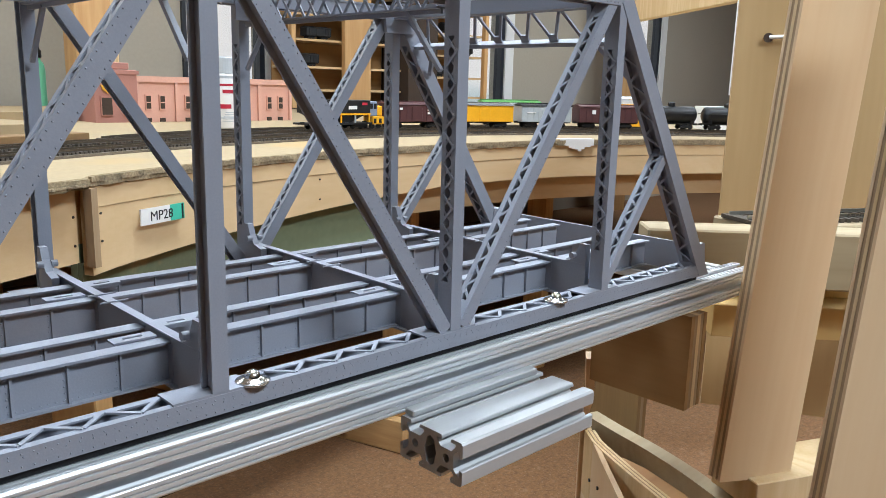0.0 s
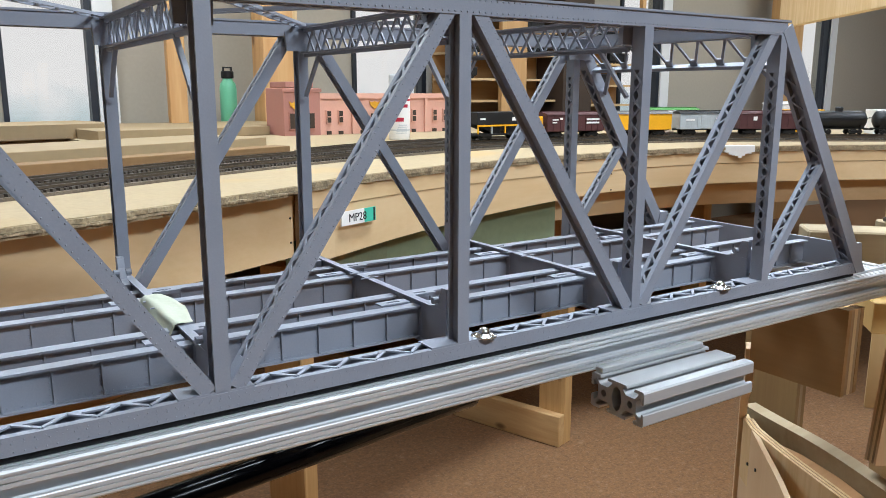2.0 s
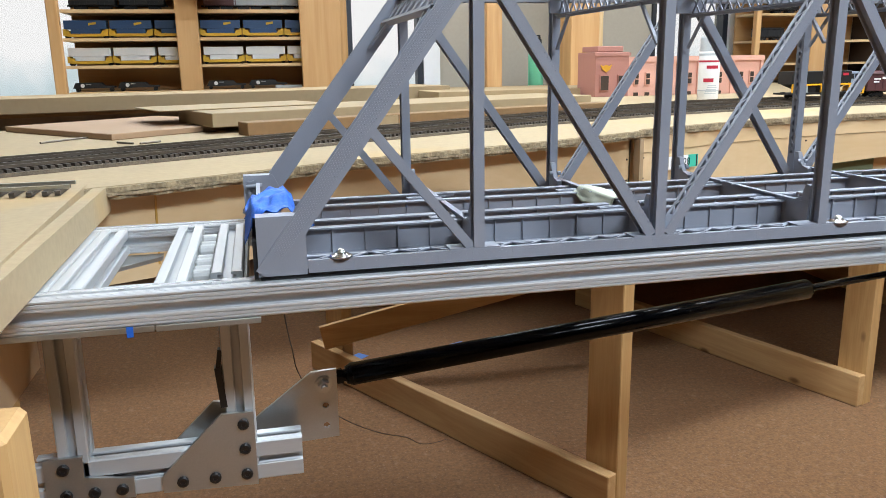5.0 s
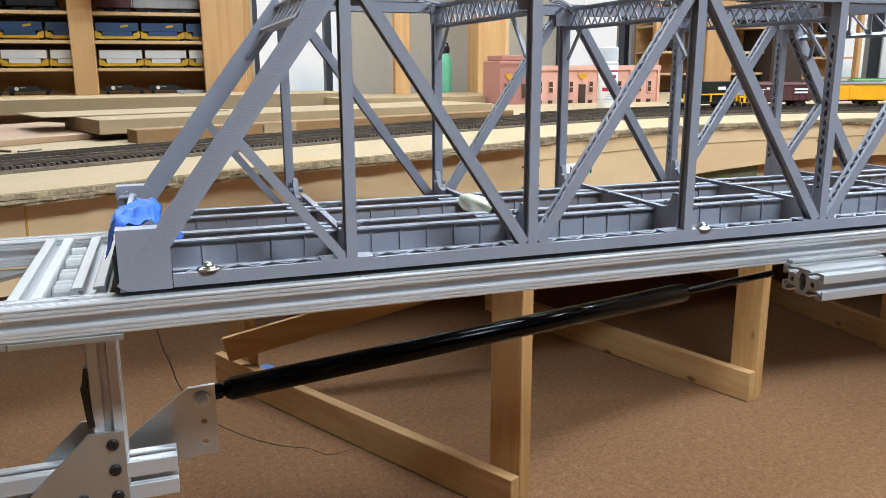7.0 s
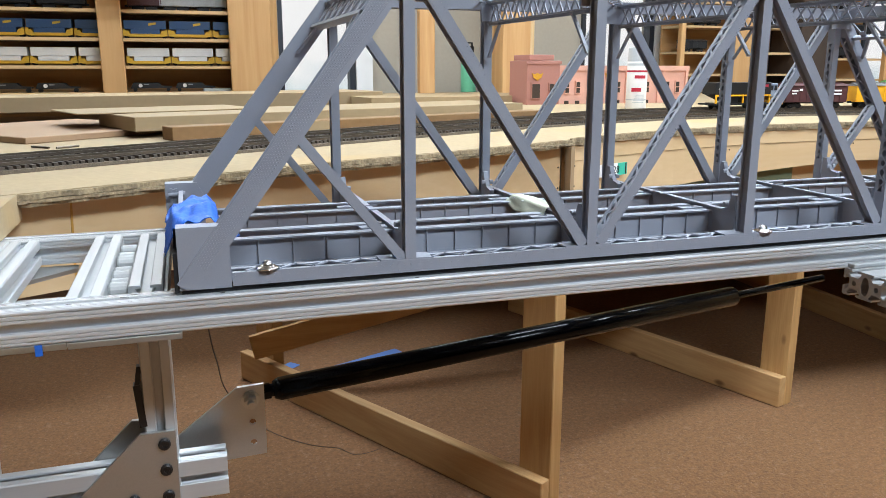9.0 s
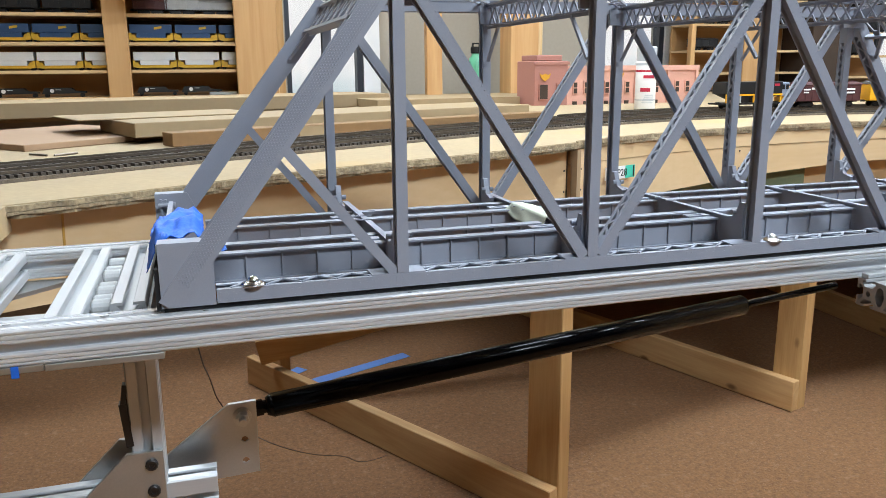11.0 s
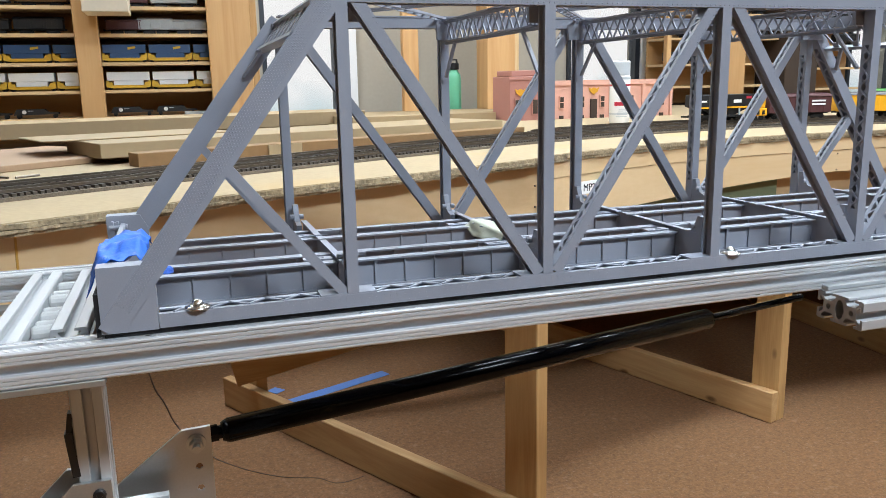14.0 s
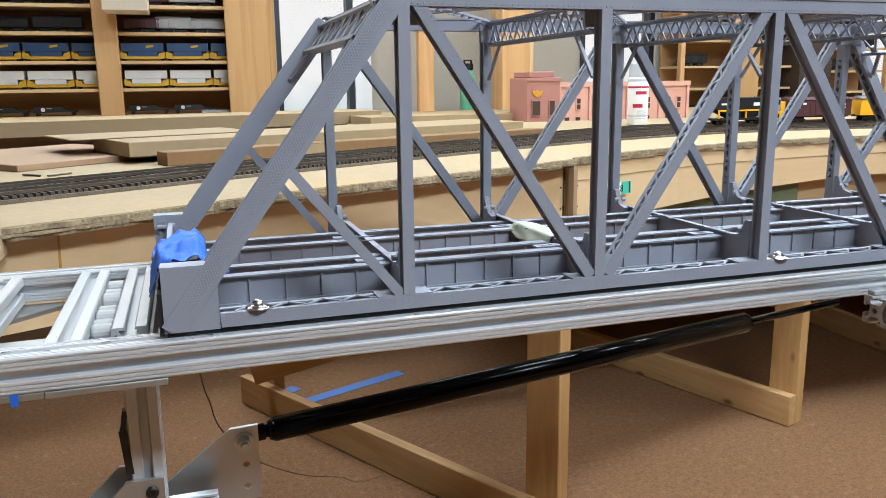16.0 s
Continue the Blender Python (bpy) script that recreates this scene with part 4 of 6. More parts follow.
bm = bmesh.new()
poly = [(p.x, p.y) for p in LINE_L[::2]] + [(p.x, p.y) for p in LINE_R] + [(5.2, 1.4), (5.2, 3.45), (-1.35, 3.45), (-1.35, 2.20), (0.25, 2.64), (0.30, 1.86), (-0.30, 1.64), (-1.35, 1.56)]
prism(bm, poly, TOP - 0.0125, TOP, "z")
solo("table_top", bm, SHEET, "tan fibreboard layout tabletop with ragged edge", "tabletop", kind="structure")
def torn_edge(name, line, layers, label, seed):
    """A torn board edge: thin layers, each broken back by its own irregular amount."""
    bm = bmesh.new()
    for k, (z0, z1, reach) in enumerate(layers):
        rows = []
        for i, (p, q) in enumerate(zip(offset_line(line, -reach), offset_line(line, 0.004))):
            n_ = noise.noise(Vector((p.x * 38, p.y * 38, seed + k * 3.1))) + 0.6 * noise.noise(Vector((p.x * 120, p.y * 120, seed + k * 5.3)))
            f = p + (p - q).normalized() * (0.0035 * n_)
            dz = 0.0012 * noise.noise(Vector((p.x * 70, p.y * 70, seed + k * 7.7)))
            rows.append([bm.verts.new((f.x, f.y, z0 + dz)), bm.verts.new((f.x, f.y, z1 + dz * 0.5)), bm.verts.new((q.x, q.y, z1)), bm.verts.new((q.x, q.y, z0))])
        for r, q in zip(rows, rows[1:]):
            for j in range(4):
                bm.faces.new((r[j], r[(j + 1) % 4], q[(j + 1) % 4], q[j]))
        bm.faces.new(rows[0][::-1])
        bm.faces.new(rows[-1])
    return solo(name, bm, SHEET_EDGE, label, "edge", kind="structure")


FINE_L, FINE_R = smooth_line(EDGE[:6], 0.004), smooth_line(EDGE[6:], 0.006)
torn_edge("table_edge", FINE_L, [(TOP - 0.0150, TOP - 0.0112, 0.003), (TOP - 0.0108, TOP - 0.0074, 0.006), (TOP - 0.0070, TOP - 0.0012, 0.004)], "ragged torn fibreboard table edge", 2)
torn_edge("table_edge", FINE_R, [(TOP - 0.0150, TOP - 0.0092, 0.003), (TOP - 0.0088, TOP - 0.0012, 0.004)], "worn fibreboard table edge with paint drips", 5)
solo("fascia", strip(bmesh.new(), LINE_L, TOP - 0.120, TOP - 0.0135, 0.024, 0.016), FASCIA, "tan plywood fascia board with screws", "fascia", kind="structure")
solo("fascia", strip(bmesh.new(), LINE_R, lambda q: TOP - 0.142 + 0.042 * min(1, q * 3.2), TOP - 0.046, 0.002, 0.016), FASCIA, "tan plywood fascia board with screws", "fascia", kind="structure")
solo("fascia", strip(bmesh.new(), LINE_R, TOP - 0.0452, TOP - 0.0160, 0.0005, 0.0165), FASCIA, "narrow tan strip above the fascia board", "fascia", kind="structure")
solo("fascia", strip(bmesh.new(), LINE_R[12:], TOP - 0.165, TOP - 0.0985, 0.045, 0.016), FASCIA, "set-back lower tan fascia board", "fascia", kind="structure")
solo("skirt", strip(bmesh.new(), LINE_R[:26], TOP - 0.26, TOP - 0.10, 0.03, 0.012), SAGE, "sage green painted skirt board", "skirt", kind="structure")
solo("skirt", strip(bmesh.new(), LINE_R[:9], TOP - 0.262, TOP - 0.126, 0.022, 0.007), CAMO, "camouflage painted skirt board", "skirt", kind="structure")
# dried glue on the fascia
p = min(offset_line(LINE_L, 0.0236), key=lambda q: abs(q.x + 0.450))
solo("glue_run", bar(bmesh.new(), (p.x + 0.001, p.y, TOP - 0.018), (p.x - 0.002, p.y, TOP - 0.105), 0.0010, 0.0026, (0.45, -0.9, 0)),
     material("dried_glue", "#b88a3c", 0.35, vary=0.15, scale=90), "thin run of dried yellow glue on the fascia board", "glue")
# upright batten where the two fascia boards meet
o = solo("batten", box(bmesh.new(), (-0.0055, -0.009, TOP - 0.128), (0.0055, 0.006, TOP - 0.0165)), PLY_DARK, "brown wooden batten between two fascia boards", "batten", kind="structure")
o.matrix_basis = pose(0.3840, 1.0985, 0, 0, 0, 25)
# white paint run over the table edge
p0 = min(FINE_R, key=lambda p: abs(p.x - 1.735))
rng = random.Random(6)
bm = bmesh.new()
for k in range(11):
    x = -0.048 + 0.0096 * k
    drop = 0.010 + 0.026 * max(0, 1 - abs(k - 5.5) / 6) * rng.uniform(0.55, 1.0)
    bar(bm, (x, 0, 0.0012), (x, 0, -drop), 0.0016, 0.0104, (0, 1, 0))
    bar(bm, (x, 0.0, 0.0018), (x, 0.012 + 0.02 * rng.random(), 0.0018), 0.0104, 0.0012, (1, 0, 0))
o = solo("paint_spill", bm, WHITE, "dried white paint run over the table edge", "paint")
o.matrix_basis = pose(p0.x, p0.y - 0.0085, TOP + 0.0004, 0, 0, -22)
# screws in the fascia
for line, inset, spots in ((LINE_L, 0.0235, (-2,)), (LINE_R, 0.0015, (1, 17, 30))):
    L = offset_line(line, inset)
    for k in spots:
        for z in (TOP - 0.055, TOP - 0.095):
            p = L[k]
            t = (L[k] - L[k - 1]).normalized()
            bm = rod(bmesh.new(), (p.x, p.y, z), (p.x + t.y * 0.0012, p.y - t.x * 0.0012, z), 0.0019, 10)
            solo("screw", bm, BOLT, "dark countersunk screw in the fascia board", "screw", "fascia screws")

# label on the fascia
lab_a, lab_b = Vector((0.4624, 1.1315)), Vector((0.5524, 1.1675))
lt = (lab_b - lab_a).normalized()
ang = math.degrees(math.atan2(lt.y, lt.x))
lab = thing("paper_label", (lab_a.x, lab_a.y, 0.746), "white adhesive label reading MP28 with a teal end", "label", turn=ang)
part("strip", box(bmesh.new(), (0.006, -0.0016, 0), (0.066, 0.001, 0.025)), WHITE, lab)
part("teal_end", box(bmesh.new(), (0.066, -0.0016, 0), (0.097, 0.001, 0.025)), TEAL, lab, "teal printed end")
part("bar_mark", box(bmesh.new(), (0.091, -0.0020, 0.001), (0.0945, -0.0012, 0.024)), INK, lab, "black stripe")


def lettering(text, size, mat, parent, at, rot, name="lettering"):
    c = bpy.data.curves.new(name, "FONT")
    c.body, c.size, c.extrude, c.resolution_u = text, size, 0.0003, 3
    tmp = bpy.data.objects.new(name, c)
    scene.collection.objects.link(tmp)
    bpy.context.view_layer.update()
    me = bpy.data.meshes.new_from_object(tmp.evaluated_get(bpy.context.evaluated_depsgraph_get()))
    bpy.data.objects.remove(tmp)
    me.materials.clear()
    me.materials.append(mat)
    ob = new(name, me)
    ob.parent = parent
    ob.matrix_basis = pose(*at, *rot)
    return ob


lettering("MP28", 0.021, INK, lab, (0.024, -0.0018, 0.0052), (90, 0, 0))

# tracks
T1 = smooth_line([(-1.32, 0.42), (-1.0, 0.60), (-0.44, 0.925), (-0.03, 1.15), (0.33, 1.335), (0.62, 1.455), (1.0, 1.56), (1.4, 1.585), (1.8, 1.50), (2.15, 1.33), (2.55, 1.05), (3.0, 0.62)], 0.0094)


def widen(line, near, far, x0, x1):
    """A line beside another, its distance growing from near to far between x0 and x1."""
    A, B = offset_line(line, near), offset_line(line, far)
    out = []
    for p, a, b in zip(line, A, B):
        k = min(1, max(0, (p.x - x0) / (x1 - x0)))
        k = k * k * (3 - 2 * k)
        out.append(a + (b - a) * k)
    return out


T2 = widen(T1, 0.080, 0.125, -0.5, 0.55)
T3 = widen(T1, 0.090, 0.24, 0.1, 1.1)


TIE_MESH = bpy.data.meshes.new("tie")
bm = box(bmesh.new(), (-0.0027, -0.028, 0), (0.0027, 0.028, 0.0046))
bm.to_mesh(TIE_MESH)
bm.free()
TIE_MESH.materials.append(TIE)
BALLAST = material("dark_ballast", "#6a5e4f", 0.95, vary=0.4, scale=60, fine=500, bump=0.8)


def track(line, first, last, every=1, ballast=True, z=TOP, steel=TRACK_STEEL):
    line = line[first:last]
    t = thing("track", (0, 0, 0), "model railway track with dark ties and steel rails", "track", "layout tracks")
    rng = random.Random(first + last)
    if ballast:
        part("roadbed", strip(bmesh.new(), offset_line(line, -0.034), z + 0.0002, z + 0.005, 0, 0.068), BALLAST, t, "dark ballast")
    far = bmesh.new()
    for i in range(0, len(line) - 1, every):
        d = (line[i + 1] - line[i]).normalized()
        c = line[i] + d * rng.uniform(-0.001, 0.001)
        if not -1.0 < c.x < 1.45:
            bar(far, (c.x - d.y * 0.028, c.y + d.x * 0.028, z + 0.0068), (c.x + d.y * 0.028, c.y - d.x * 0.028, z + 0.0068), 0.0046, 0.0054, (0, 0, 1))
            continue
        o = new("tie", TIE_MESH)
        o.parent = t
        o.matrix_basis = pose(c.x, c.y, z + 0.0045, 0, 0, math.degrees(math.atan2(d.y, d.x)))
    if far.verts:
        tagged(part("tie_strip", far, TIE, t, "dark ties"), kind="stuff")
    else:
        far.free()
    for s in (-0.0165, 0.0165):
        part("steel_rail", strip(bmesh.new(), offset_line(line, s - 0.0012), z + 0.0096, z + 0.0135, 0, 0.0024), steel, t)
    return t


track(T1, 0, len(T1))
track(T2, 0, len(T2))
track(T3, next(i for i, p in enumerate(T3) if p.x > 0.62), 415)


# boards and cardboard behind the tracks
def plank(name, a, b, z0, z1, depth, mat, label, category="board"):
    """A board with its front edge from a to b."""
    a, b = Vector(a), Vector(b)
    t = (b - a).normalized()
    ob = part(name, box(bmesh.new(), (0, 0, 0), ((b - a).length, depth, z1 - z0), 0.0012), mat)
    ob.matrix_basis = pose(a.x, a.y, z0, 0, 0, math.degrees(math.atan2(t.y, t.x)))
    return tagged(ob, label, category)


plank("riser_board", (-0.338, 1.253), (0.57, 1.605), TOP, TOP + 0.025, 0.05, CARDBOARD, "long brown cardboard riser lying on the tabletop")
plank("pale_board", (-0.404, 1.324), (0.55, 1.700), TOP + 0.0125, TOP + 0.040, 0.22, PAPERBOARD, "long pale board stacked on the tabletop")
plank("loose_sheet", (-0.512, 1.42), (-0.15, 1.56), TOP + 0.0403, TOP + 0.0430, 0.20, PAPERBOARD, "thin pale sheet lying on the stacked boards", "sheet")
plank("flat_board", (-0.580, 1.262), (-0.30, 1.50), TOP, TOP + 0.0115, 0.40, SLAB, "flat pinkish hardboard slab lying on the tabletop")
plank("pale_board", (-1.25, 2.19), (0.40, 2.66), TOP, TOP + 0.045, 0.30, PAPERBOARD, "long pale board at the back of the table")
plank("pale_board", (0.30, 2.42), (0.86, 2.50), TOP, TOP + 0.030, 0.22, PAPERBOARD, "short pale board beside a column")
plank("back_board", (0.2, 2.95), (1.25, 2.98), TOP, TOP + 0.016, 0.4, PAPERBOARD, "pale strip board before the windows")
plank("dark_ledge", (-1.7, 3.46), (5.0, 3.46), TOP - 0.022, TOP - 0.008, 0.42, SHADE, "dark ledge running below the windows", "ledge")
plank("paper_scrap", (-0.10, 1.342), (-0.03, 1.369), TOP + 0.002, TOP + 0.0246, 0.001, PAPERBOARD, "scrap of pale paper stuck to the cardboard", "paper")
for x, y, a, n_ in ((-0.560, 1.195, -46, 0.044), (-0.518, 1.159, 43, 0.042), (-0.694, 1.237, 55, 0.12)):
    o = solo("rail_offcut", rod(bmesh.new(), (0, 0, 0.0022), (n_, 0, 0.0022), 0.0018, 8), TRACK_STEEL, "short rail offcut lying on the tabletop", "rail offcut", "rail offcuts")
    o.matrix_basis = pose(x, y, TOP, 0, 0, a)

# columns
for x0, x1, y0, y1 in ((0.728, 0.802, 3.28, 3.32), (1.130, 1.272, 3.26, 3.40), (5.28, 5.55, 3.6, 3.70)):
    bm = box(bmesh.new(), (x0, y0, 0), (x1, y1, 2.659), 0.003)
    solo("column", bm, COLUMN, "knotty orange pine post standing floor to ceiling", "post", "pine posts")
bm = box(bmesh.new(), (1.274, 3.32, 0), (1.318, 3.40, 2.659), 0.003)
solo("column", bm, PLY_LIGHT, "pale pine strip beside the post", "post", "pine posts")


# ---- rolling stock ----
def wheel_set(parent, x, gauge=0.032, z=0.0, r=0.0085):
    for s in (-1, 1):
        bm = rod(bmesh.new(), (x, s * gauge / 2 - 0.0015, z + r), (x, s * gauge / 2 + 0.0015, z + r), r, 14)
        part("wheel", bm, CAR_BLACK, parent)


def running_gear(t, half):
    for s in (-1, 1):
        xc = s * (half - 0.038)
        bm = bmesh.new()
        for y in (-0.021, 0.021):
            prism(bm, [(xc - 0.022, 0.008), (xc - 0.014, 0.013), (xc + 0.014, 0.013), (xc + 0.022, 0.008), (xc + 0.012, 0.005), (xc - 0.012, 0.005)], y - 0.002, y + 0.002, "y")
        box(bm, (xc - 0.005, -0.021, 0.008), (xc + 0.005, 0.021, 0.014))
        tr = part("truck", bm, CAR_BLACK, t, "black wheel truck")
        for dx in (-0.014, 0.014):
            wheel_set(tr, xc + dx)
        part("coupler", box(bmesh.new(), (s * half - 0.002 if s > 0 else -half - 0.010, -0.003, 0.014), (half + 0.010 if s > 0 else -half + 0.002, 0.003, 0.020)), CAR_BLACK, t)


def boxcar(at, turn, mat, label, length=0.2, roof=None, h=0.048, marks=None, ribs=True):
    t = thing("boxcar", at, label, "train car", "parked train", turn)
    half = length / 2
    bm = box(bmesh.new(), (-half, -0.030, 0.018), (half, 0.030, 0.018 + h), 0.001)
    n = 9
    body = part("body", bm, mat, t)
    rib = None
    for k in range(n + 1):
        x = -half + 0.003 + (length - 0.006) * k / n
        if abs(x) > 0.02 and ribs:
            if rib is None:
                rib = part("rib", box(bmesh.new(), (-0.0012, -0.0315, 0.020), (0.0012, 0.0315, 0.016 + h)), mat, body)
                o = rib
            else:
                o = new("rib", rib.data)
                o.parent = body
            o.location.x = x
    part("door", box(bmesh.new(), (-0.018, -0.0325, 0.020), (0.018, 0.0325, 0.014 + h), 0.001), mat, t)
    bm = prism(bmesh.new(), [(-0.033, 0.018 + h), (0.033, 0.018 + h), (0.030, 0.022 + h), (0.0, 0.026 + h), (-0.030, 0.022 + h)], -half - 0.002, half + 0.002, "x")
    part("roof", bm, roof or mat, t)
    part("roof_walk", box(bmesh.new(), (-half, -0.005, 0.0262 + h), (half, 0.005, 0.0280 + h)), roof or mat, t)
    bm = box(bmesh.new(), (-half + 0.004, -0.012, 0.014), (half - 0.004, 0.012, 0.0178))
    part("underframe", bm, CAR_BLACK, t)
    running_gear(t, half)
    for (x, z, w, hh) in marks or ():
        part("marking", box(bmesh.new(), (x, -0.0332, z), (x + w, -0.0318, z + hh)), WHITE, t, "faded white lettering bar")
    return t


def tank_car(at, turn, label, mat=CAR_BLACK, length=0.2):
    t = thing("tank_car", at, label, "train car", "parked train", turn)
    half = length / 2
    prof = [(0, 0.0), (0.016, 0.002), (0.026, 0.009), (0.028, 0.018), (0.028, length - 0.018), (0.026, length - 0.009), (0.016, length - 0.002), (0, length)]
    ob = part("tank", lathe(bmesh.new(), prof, n=20), mat, t, "", True)
    ob.matrix_basis = pose(-half, 0, 0.047, 0, 90, 0)
    part("dome", lathe(bmesh.new(), [(0, 0), (0.012, 0), (0.012, 0.012), (0.009, 0.015), (0, 0.016)], (0, 0, 0.072), 16), mat, t)
    bm = box(bmesh.new(), (-half, -0.014, 0.016), (half, 0.014, 0.021))
    for x in (-half + 0.02, half - 0.02):
        box(bm, (x - 0.006, -0.024, 0.0212), (x + 0.006, 0.024, 0.032))
    part("underframe", bm, mat, t)
    bm = bmesh.new()
    for y in (-0.030, 0.030):
        rod(bm, (-half, y, 0.052), (half, y, 0.052), 0.0008, 6)
    part("handrail", bm, mat, t)
    running_gear(t, half)
    return t


def hopper(at, turn, label, mat=CAR_BLACK, length=0.2, logo=""):
    t = thing("hopper_car", at, label, "train car", "parked train", turn)
    half = length / 2
    part("body", box(bmesh.new(), (-half, -0.030, 0.043), (half, 0.030, 0.077), 0.001), mat, t)
    for s in (-1, 1):
        part("slope_sheet", prism(bmesh.new(), [(s * half, 0.0428), (s * 0.012, 0.0428), (s * 0.012, 0.016), (s * 0.030, 0.016)], -0.022, 0.022, "y"), mat, t)
    for k in range(5):
        x = -half + 0.004 + (length - 0.008) * k / 4
        part("side_post", box(bmesh.new(), (x - 0.002, -0.030, 0.0182), (x + 0.002, -0.026, 0.0428)), CAR_GREY if k % 2 else YELLOW, t, "pale side post")
    part("top_rail", box(bmesh.new(), (-half, -0.0315, 0.038), (half, -0.0302, 0.0425)), YELLOW, t, "ochre rail along the body")
    part("sill", box(bmesh.new(), (-half - 0.012, -0.031, 0.013), (half + 0.006, 0.031, 0.018)), mat, t)
    running_gear(t, half)
    if logo:
        part("marking", box(bmesh.new(), (0.024, -0.0310, 0.053), (0.052, -0.0301, 0.062)), WHITE, t, "white lettering bar")
        part("marking", box(bmesh.new(), (-0.090, -0.0310, 0.056), (-0.072, -0.0301, 0.061)), WHITE, t, "white lettering bar")
        part("marking", box(bmesh.new(), (0.070, -0.0310, 0.064), (0.088, -0.0301, 0.071)), RED, t, "orange-red emblem")
    return t


def on_track(line, s_x):
    """The point of a line nearest to a given x, and the heading there in degrees."""
    k = min(range(1, len(line) - 1), key=lambda i: abs(line[i].x - s_x))
    d = line[k + 1] - line[k - 1]
    return line[k], math.degrees(math.atan2(d.y, d.x))


ZR = TOP + 0.0136
mk = [(-0.085, 0.050, 0.020, 0.004), (-0.085, 0.042, 0.016, 0.004), (0.035, 0.040, 0.045, 0.005), (0.035, 0.050, 0.045, 0.005), (-0.06, 0.052, 0.010, 0.006)]
for kind, x in (("hopper", 1.240), ("maroon", 1.50), ("yellow", 1.735), ("grey", 1.945), ("maroon2", 2.14), ("tank", 2.335), ("tank", 2.505)):
    p, a = on_track(T2, x)
    at = (p.x, p.y, ZR)
    if kind == "hopper":
        hopper(at, a, "black model hopper car with white lettering on the track", logo="y")
    elif kind == "maroon":
        boxcar(at, a, MAROON, "maroon model boxcar with faded white lettering", 0.205, marks=mk)
    elif kind == "yellow":
        boxcar(at, a, YELLOW, "smooth-sided yellow model refrigerator car on the track", 0.205, marks=[], ribs=False, roof=ROOF_GREY)
    elif kind == "grey":
        boxcar(at, a, CAR_GREY, "weathered light grey model boxcar on the track", 0.175, marks=[(-0.07, 0.045, 0.03, 0.004), (0.03, 0.050, 0.04, 0.004)], roof=CAR_BLACK)
    elif kind == "maroon2":
        boxcar(at, a, MAROON, "dark maroon model boxcar beside a grey car", 0.205, marks=[(-0.06, 0.045, 0.012, 0.012)])
    else:
        tank_car(at, a, "black model tank car on the track", length=0.175)
# small yellow switcher between the hopper and the boxcar
p, a = on_track(T2, 1.372)
t = thing("track_machine", (p.x, p.y, ZR), "small yellow and blue model track machine", "train car", "parked train", a)
part("body", box(bmesh.new(), (-0.012, -0.024, 0.012), (0.026, 0.024, 0.034), 0.002), YELLOW, t)
part("hood", box(bmesh.new(), (0.006, -0.018, 0.0342), (0.024, 0.018, 0.062), 0.002), YELLOW, t)
part("cab", box(bmesh.new(), (-0.022, -0.020, 0.0342), (0.0055, 0.020, 0.074), 0.002), CAB_GREY, t, "blue-grey cab")
for x in (-0.016, -0.003):
    part("window", box(bmesh.new(), (x - 0.0045, -0.0212, 0.054), (x + 0.0045, -0.0201, 0.068)), CAR_BLACK, t, "dark cab window")
for x in (-0.006, 0.012):
    part("step", box(bmesh.new(), (x - 0.004, -0.0255, 0.016), (x + 0.004, -0.0241, 0.028)), CAR_BLACK, t, "black step opening")
for x in (-0.011, 0.011):
    wheel_set(t, x)
# cars and roofs behind
p, a = on_track(T3, 1.6)
boxcar((2.17, 1.92, TOP), -28, CAR_WHITE, "white model car with a green roof", 0.22, roof=GREEN, h=0.064)
boxcar((2.60, 1.72, TOP), -32, CAR_WHITE, "white model car with a yellow base", 0.16, roof=CAR_WHITE, h=0.085)
plank("yellow_flatcar", (2.44, 1.70), (2.62, 1.58), TOP + 0.0, TOP + 0.085, 0.02, YELLOW, "yellow model flat car side", "train car")
plank("white_box", (2.72, 1.45), (2.98, 1.25), TOP, TOP + 0.085, 0.08, WHITE, "low white box on the layout", "box")

# ---- pink model building ----
bl = thing("model_building", (0.872, 2.40, TOP - 0.008), "pink plaster model station building with small windows", "model building")
part("tower", box(bmesh.new(), (0, 0, 0), (0.132, 0.16, 0.165), 0.002), PINK_DARK, bl)
part("tower_cap", box(bmesh.new(), (0.012, 0.010, 0.166), (0.112, 0.15, 0.186), 0.002), PINK_DARK, bl)
part("hall", box(bmesh.new(), (0.1325, 0.02, 0), (0.69, 0.20, 0.142), 0.001), PINK, bl)
part("cornice", box(bmesh.new(), (-0.004, -0.004, 0.152), (0.136, 0.0, 0.163)), PINK_DARK, bl)
part("cornice", box(bmesh.new(), (0.133, 0.012, 0.130), (0.694, 0.0195, 0.148)), PINK, bl)
for x in (0.136, 0.262, 0.420, 0.560, 0.684):
    part("pilaster", box(bmesh.new(), (x - 0.005, 0.010, 0), (x + 0.005, 0.0195, 0.1298)), PINK, bl)
for x in (0.17, 0.215, 0.30, 0.385, 0.455, 0.51, 0.60, 0.645):
    w = part("window", box(bmesh.new(), (x - 0.010, 0.013, 0.045), (x + 0.010, 0.0195, 0.092)), PINK, bl)
    part("pane", box(bmesh.new(), (x - 0.007, 0.0115, 0.049), (x + 0.007, 0.0128, 0.088)), SHADE, w, "dark glass")
    part("mullion", box(bmesh.new(), (x - 0.007, 0.0105, 0.067), (x + 0.007, 0.0113, 0.070)), PINK, w)
    part("basement_window", box(bmesh.new(), (x - 0.008, 0.0135, 0.008), (x + 0.008, 0.0195, 0.020)), SHADE, bl)
